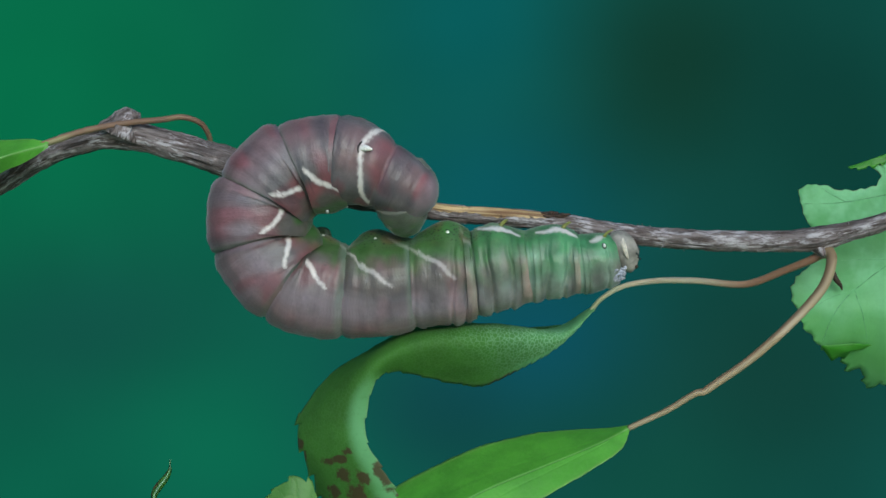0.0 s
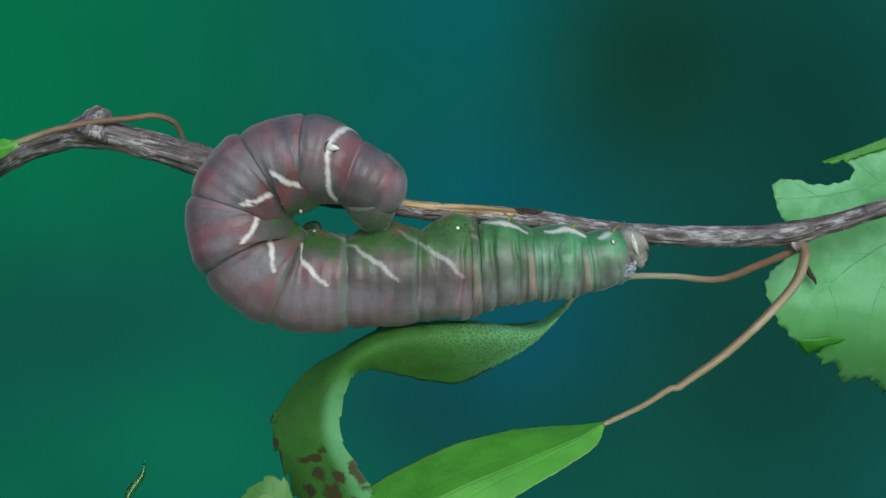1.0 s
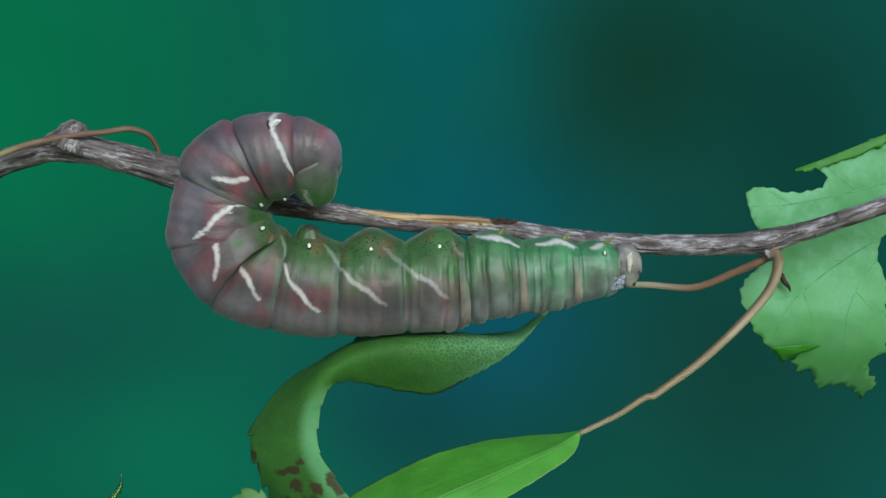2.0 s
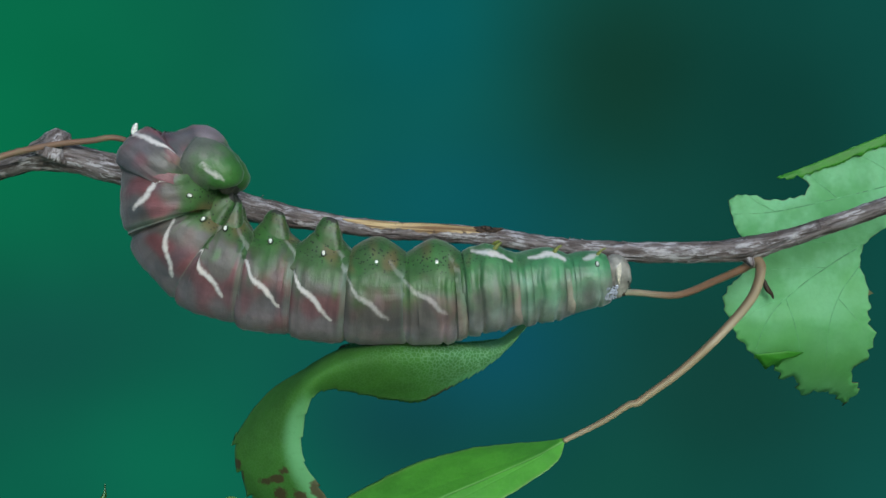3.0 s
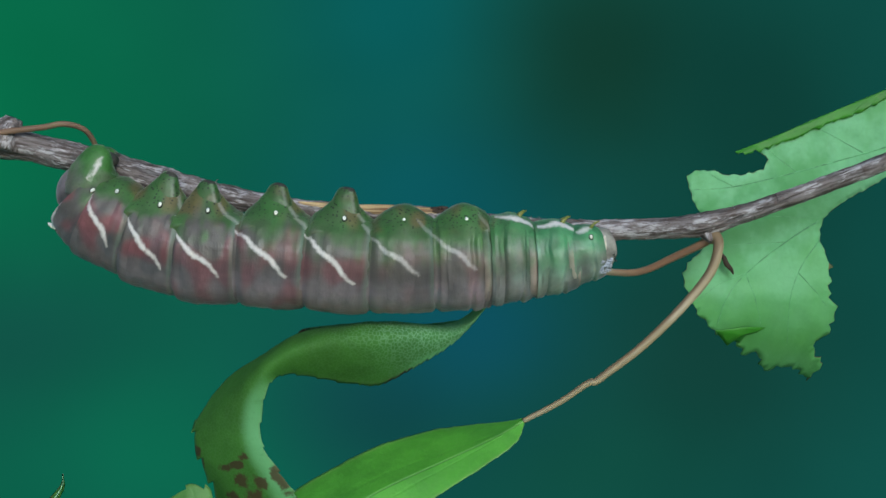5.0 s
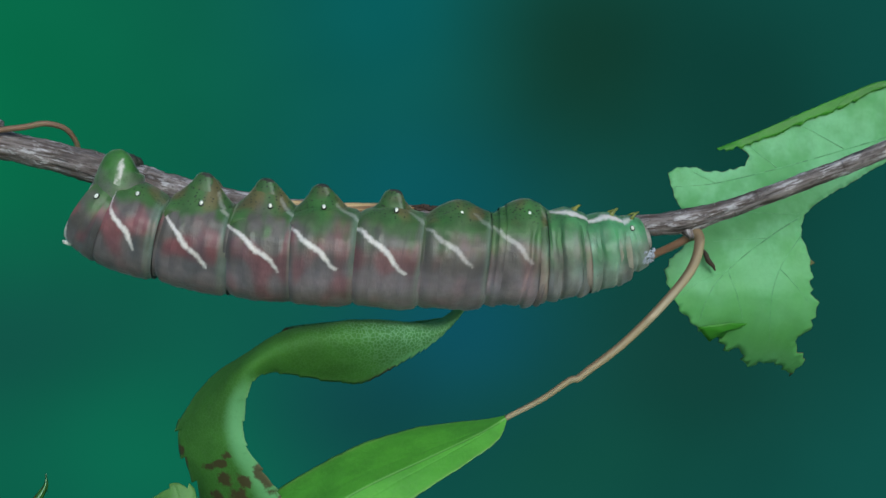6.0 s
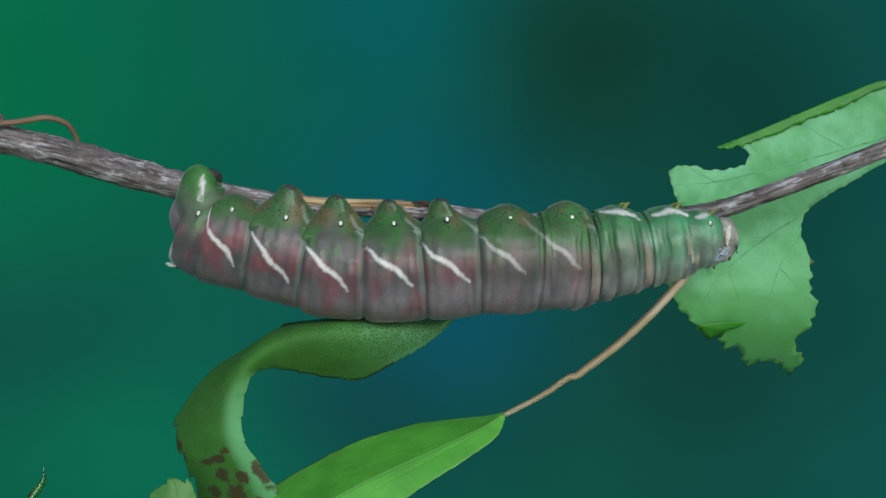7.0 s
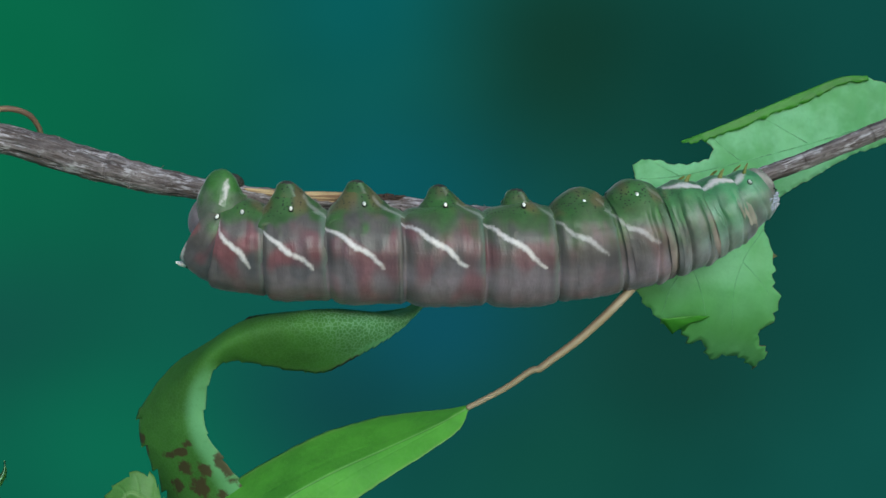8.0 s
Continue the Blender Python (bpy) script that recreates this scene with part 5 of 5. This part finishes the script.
    move('A2', [
        (0.0, pose(-0.00624, -0.00001, -0.00313, -13.1, -3.5, 0.0)),
        (0.5, pose(-0.00385, -0.00016, -0.00240, -15.4, 0.8, 0.0)),
        (1.0, pose(-0.00178, -0.00026, -0.00201, -9.6, 1.4, 0.0)),
        (1.5, pose(-0.00127, -0.00011, -0.00195, -0.8, 3.4, 0.0)),
        (2.0, pose(-0.00013, -0.00007, -0.00177, 9.7, 0.2, 0.0)),
        (2.2, pose(0.00033, -0.00005, -0.00204, 20.4, 1.1, 0.0)),
        (3.3, pose(0.00315, -0.00051, -0.00167, 14.1, 5.9, 0.0)),
        (3.5, pose(0.00340, -0.00055, -0.00131, 15.5, 6.8, 0.0)),
        (4.0, pose(0.00419, -0.00067, -0.00233, 12.3, 4.0, 0.0)),
        (4.5, pose(0.00942, -0.00151, -0.00103, 4.8, 2.1, 0.0)),
        (5.0, pose(0.01244, -0.00199, -0.00017, 1.5, 2.6, 0.0)),
        (5.2, pose(0.01237, -0.00198, -0.00025, 2.4, 2.7, 0.0)),
        (6.3, pose(0.02583, -0.00413, -0.00027, -6.1, 9.8, 0.0)),
        (6.5, pose(0.02691, -0.00430, -0.00046, -4.2, 6.3, 0.0)),
        (7.0, pose(0.02889, -0.00462, -0.00161, -2.1, 3.7, 0.0)),
        (7.5, pose(0.03859, -0.00617, -0.00252, -4.0, -4.0, 0.0)),
        (8.0, pose(0.04415, -0.00707, -0.00082, -2.4, -4.7, 0.0)),
    ])
    move('A1', [
        (0.0, pose(0.00358, -0.00057, -0.00173, -7.6, -2.3, 0.0)),
        (0.5, pose(0.00603, -0.00096, -0.00125, -6.3, -1.0, 0.0)),
        (1.0, pose(0.00825, -0.00132, -0.00121, -2.0, 0.8, 0.0)),
        (1.5, pose(0.00892, -0.00143, -0.00168, 3.6, 0.2, 0.0)),
        (2.0, pose(0.00930, -0.00149, -0.00158, 7.3, -1.3, 0.0)),
        (2.2, pose(0.00917, -0.00146, -0.00261, 10.6, -3.6, 0.0)),
        (3.3, pose(0.01224, -0.00196, -0.00153, 13.3, -2.3, 0.0)),
        (3.5, pose(0.01262, -0.00202, -0.00107, 16.4, -1.1, 0.0)),
        (4.0, pose(0.01269, -0.00203, -0.00204, 14.4, -1.2, 0.0)),
        (4.5, pose(0.01675, -0.00268, -0.00081, 1.2, -6.3, 0.0)),
        (5.0, pose(0.02109, -0.00337, -0.00025, 0.7, -1.0, 0.0)),
        (5.2, pose(0.02157, -0.00345, -0.00045, 2.5, 0.1, 0.0)),
        (6.3, pose(0.03448, -0.00552, -0.00036, -3.2, 10.0, 0.0)),
        (6.5, pose(0.03567, -0.00571, -0.00048, -0.8, 1.9, 0.0)),
        (7.0, pose(0.03705, -0.00593, -0.00137, 1.1, 2.3, 0.0)),
        (7.5, pose(0.04348, -0.00696, -0.00176, -4.2, -8.6, 0.0)),
        (8.0, pose(0.05164, -0.00826, 0.00034, 0.6, -13.1, 0.0)),
    ])
    move('T3', [
        (0.0, pose(0.01044, -0.00167, -0.00050, -2.0, -8.1, 0.0)),
        (0.5, pose(0.01247, -0.00200, -0.00017, -2.0, -6.0, 0.0)),
        (1.0, pose(0.01463, -0.00234, -0.00025, -2.0, -4.2, 0.0)),
        (1.5, pose(0.01516, -0.00243, -0.00076, 0.0, -4.3, 0.0)),
        (2.0, pose(0.01681, -0.00269, -0.00058, 3.0, -4.2, 0.0)),
        (2.2, pose(0.01613, -0.00258, -0.00157, 6.0, -4.9, 0.0)),
        (3.3, pose(0.01929, -0.00309, -0.00104, 6.0, -3.7, 0.0)),
        (3.5, pose(0.01965, -0.00314, -0.00048, 8.0, -4.3, 0.0)),
        (4.0, pose(0.01972, -0.00316, -0.00131, 6.0, -4.9, 0.0)),
        (4.5, pose(0.02275, -0.00364, -0.00021, -1.0, -5.6, 0.0)),
        (5.0, pose(0.02714, -0.00434, -0.00016, -1.0, -0.0, 0.0)),
        (5.2, pose(0.02912, -0.00466, -0.00019, -1.2, -0.2, 0.0)),
        (6.3, pose(0.03998, -0.00640, -0.00036, -2.0, -1.1, 0.0)),
        (6.5, pose(0.04181, -0.00669, -0.00072, -1.0, 3.2, 0.0)),
        (7.0, pose(0.04382, -0.00701, -0.00061, 1.0, -5.3, 0.0)),
        (7.5, pose(0.04842, -0.00775, -0.00060, -2.0, -14.9, 0.0)),
        (8.0, pose(0.05765, -0.00922, 0.00156, -1.0, -13.8, 0.0)),
    ])
    move('T2', [
        (0.0, pose(0.01842, -0.00295, 0.00029, -1.0, -3.3, 0.0)),
        (0.5, pose(0.02068, -0.00331, 0.00022, -1.0, -2.6, 0.0)),
        (1.0, pose(0.02308, -0.00369, -0.00022, -1.0, -2.1, 0.0)),
        (1.5, pose(0.02413, -0.00386, -0.00067, 0.0, -2.6, 0.0)),
        (2.0, pose(0.02527, -0.00404, -0.00047, 1.0, -2.3, 0.0)),
        (2.2, pose(0.02446, -0.00391, -0.00130, 3.0, -3.9, 0.0)),
        (3.3, pose(0.02677, -0.00428, -0.00054, 3.0, -4.0, 0.0)),
        (3.5, pose(0.02613, -0.00418, 0.00003, 4.0, -3.7, 0.0)),
        (4.0, pose(0.02637, -0.00422, -0.00080, 3.0, -5.1, 0.0)),
        (4.5, pose(0.02850, -0.00456, 0.00017, -0.0, -4.7, 0.0)),
        (5.0, pose(0.03306, -0.00529, -0.00023, -1.0, -1.4, 0.0)),
        (5.2, pose(0.03493, -0.00559, -0.00020, -1.0, -2.1, 0.0)),
        (6.3, pose(0.04522, -0.00724, -0.00005, -1.0, -6.2, 0.0)),
        (6.5, pose(0.04724, -0.00756, -0.00095, -0.0, 1.1, 0.0)),
        (7.0, pose(0.05067, -0.00811, 0.00013, 0.0, -5.8, 0.0)),
        (7.5, pose(0.05293, -0.00847, 0.00077, -1.0, -16.7, 0.0)),
        (8.0, pose(0.06241, -0.00999, 0.00306, -0.0, -22.0, 0.0)),
    ])
    move('T1', [
        (0.0, pose(0.02430, -0.00389, 0.00030, -0.0, -9.1, 0.0)),
        (0.5, pose(0.02658, -0.00425, 0.00046, -0.0, -10.2, 0.0)),
        (1.0, pose(0.02899, -0.00464, 0.00028, -0.0, -11.6, 0.0)),
        (1.5, pose(0.03018, -0.00483, -0.00009, -0.0, -5.2, 0.0)),
        (2.0, pose(0.03098, -0.00496, -0.00002, -0.0, -4.3, 0.0)),
        (2.2, pose(0.03018, -0.00483, -0.00061, -0.0, -6.5, 0.0)),
        (3.3, pose(0.03271, -0.00523, -0.00010, -0.0, -3.5, 0.0)),
        (3.5, pose(0.03209, -0.00513, 0.00031, -0.0, -1.2, 0.0)),
        (4.0, pose(0.03211, -0.00514, -0.00021, -0.0, -6.9, 0.0)),
        (4.5, pose(0.03329, -0.00533, 0.00065, -0.0, -1.1, 0.0)),
        (5.0, pose(0.03713, -0.00594, 0.00008, -0.0, -6.0, 0.0)),
        (5.2, pose(0.03889, -0.00622, 0.00016, 0.0, -6.5, 0.0)),
        (6.3, pose(0.04859, -0.00777, 0.00057, -0.0, -9.2, 0.0)),
        (6.5, pose(0.05147, -0.00823, -0.00090, -0.0, -2.6, 0.0)),
        (7.0, pose(0.05474, -0.00876, 0.00051, -0.0, -0.7, 0.0)),
        (7.5, pose(0.05683, -0.00909, 0.00193, -0.0, -29.0, 0.0)),
        (8.0, pose(0.06575, -0.01052, 0.00482, -0.0, -31.6, 0.0)),
    ])
    move('head', [
        (0.0, pose(0.02733, -0.00438, 0.00152, -0.0, -25.0, 0.0)),
        (0.5, pose(0.02963, -0.00474, 0.00166, -0.0, -25.0, 0.0)),
        (1.0, pose(0.03208, -0.00514, 0.00147, -0.0, -25.0, 0.0)),
        (1.5, pose(0.03341, -0.00535, 0.00018, -0.0, -5.1, 0.0)),
        (2.0, pose(0.03461, -0.00554, 0.00024, -0.0, -4.2, 0.0)),
        (2.2, pose(0.03384, -0.00542, -0.00023, -0.0, -6.3, 0.0)),
        (3.3, pose(0.03576, -0.00572, 0.00002, -0.0, -3.2, 0.0)),
        (3.5, pose(0.03513, -0.00562, 0.00026, -0.0, -0.6, 0.0)),
        (4.0, pose(0.03488, -0.00558, 0.00021, -0.0, -7.4, 0.0)),
        (4.5, pose(0.03571, -0.00571, 0.00042, -0.0, 0.8, 0.0)),
        (5.0, pose(0.03912, -0.00626, 0.00038, -0.0, -6.8, 0.0)),
        (5.2, pose(0.04079, -0.00653, 0.00043, 0.0, -7.1, 0.0)),
        (6.3, pose(0.04994, -0.00799, 0.00075, -0.0, -8.6, 0.0)),
        (6.5, pose(0.05333, -0.00853, -0.00072, -0.0, -3.4, 0.0)),
        (7.0, pose(0.05750, -0.00920, 0.00029, -0.0, 1.0, 0.0)),
        (7.5, pose(0.05935, -0.00949, 0.00411, -0.0, -35.0, 0.0)),
        (8.0, pose(0.06714, -0.01074, 0.00586, -0.0, -33.2, 0.0)),
    ])

    def spine(n, seg, f):
        """The body's frame at key n, at f along a segment: smooth through the segments on either side."""
        i = NAMES.index(seg)
        here, there = tracks[seg][n][1], tracks[NAMES[i + (1 if f > 0 else -1)]][n][1]
        u, sign = abs(f), (1 if f > 0 else -1)
        p0, p1 = here.translation, there.translation
        span = (p1 - p0).length * sign
        t0, t1 = here.to_3x3().col[0] * span, there.to_3x3().col[0] * span
        p = p0 * (2 * u ** 3 - 3 * u * u + 1) + t0 * (u ** 3 - 2 * u * u + u) + p1 * (3 * u * u - 2 * u ** 3) + t1 * (u ** 3 - u * u)
        # the middle of a segment stays stiff, the skin near its seams takes up the bend
        ease = smooth(0.10, 0.5, u)
        p = (here @ Vector((f * LENGTHS[seg] * MM, 0, 0))).lerp(p, ease)
        q = here.to_quaternion().slerp(there.to_quaternion(), 0.5 * ease)
        return Matrix.Translation(p) @ q.to_matrix().to_4x4()

    for seg, f, ring in rings:
        walk(ring, [(t, m.inverted() @ spine(n, seg, f)) for n, (t, m) in enumerate(tracks[seg])])
    # the prolegs are drawn in while the body is curled, stretch up to grip and draw in again
    for seg, s, base, leg in prolegs:
        first = {"A3": -1.5, "A4": -4.6, "A5": -4.4, "A6": -4.2}[seg]
        last = {"A3": -1.1, "A4": -0.5}.get(seg, 0.0)
        reach = (1.2, 1.3, 1.1, 0.4) if s < 0 else (0.2, 0.2, 0.2, 0.0)
        rows = ((0.0, first), (2.0, 0.95 * first), (2.2, 0.9 * first), *zip((3.3, 4.0, 4.5, 5.0), reach), (6.3, 0.8 * last), (7.0, 0.6 * last), (7.5, last), (8.0, last))
        if base:
            rows = [(t, min(0.0, up)) for t, up in rows]
        lean = {3.3: 7, 4.0: 8, 4.5: 7, 5.0: 3} if not base else {}
        walk(leg, [(t, pose(0, 0.4 * s * min(0.0, up) * MM, up * MM, 0, lean.get(t, 0), 0)) for t, up in rows])
    # the pores of the bent segments lie sunk in the skin folds until the body straightens
    for seg, s, pore in pores:
        most = 0.4 if seg == "A3" else 1.5
        walk(pore, [(t, pose(0, -s * deep * most * MM, -0.6 * deep * most * MM)) for t, deep in ((0.0, 1.0), (1.2, 1.0), (1.9, 0.15), (2.2, 0.1), (3.3, 0.0), (8.0, 0.0))])


motions()
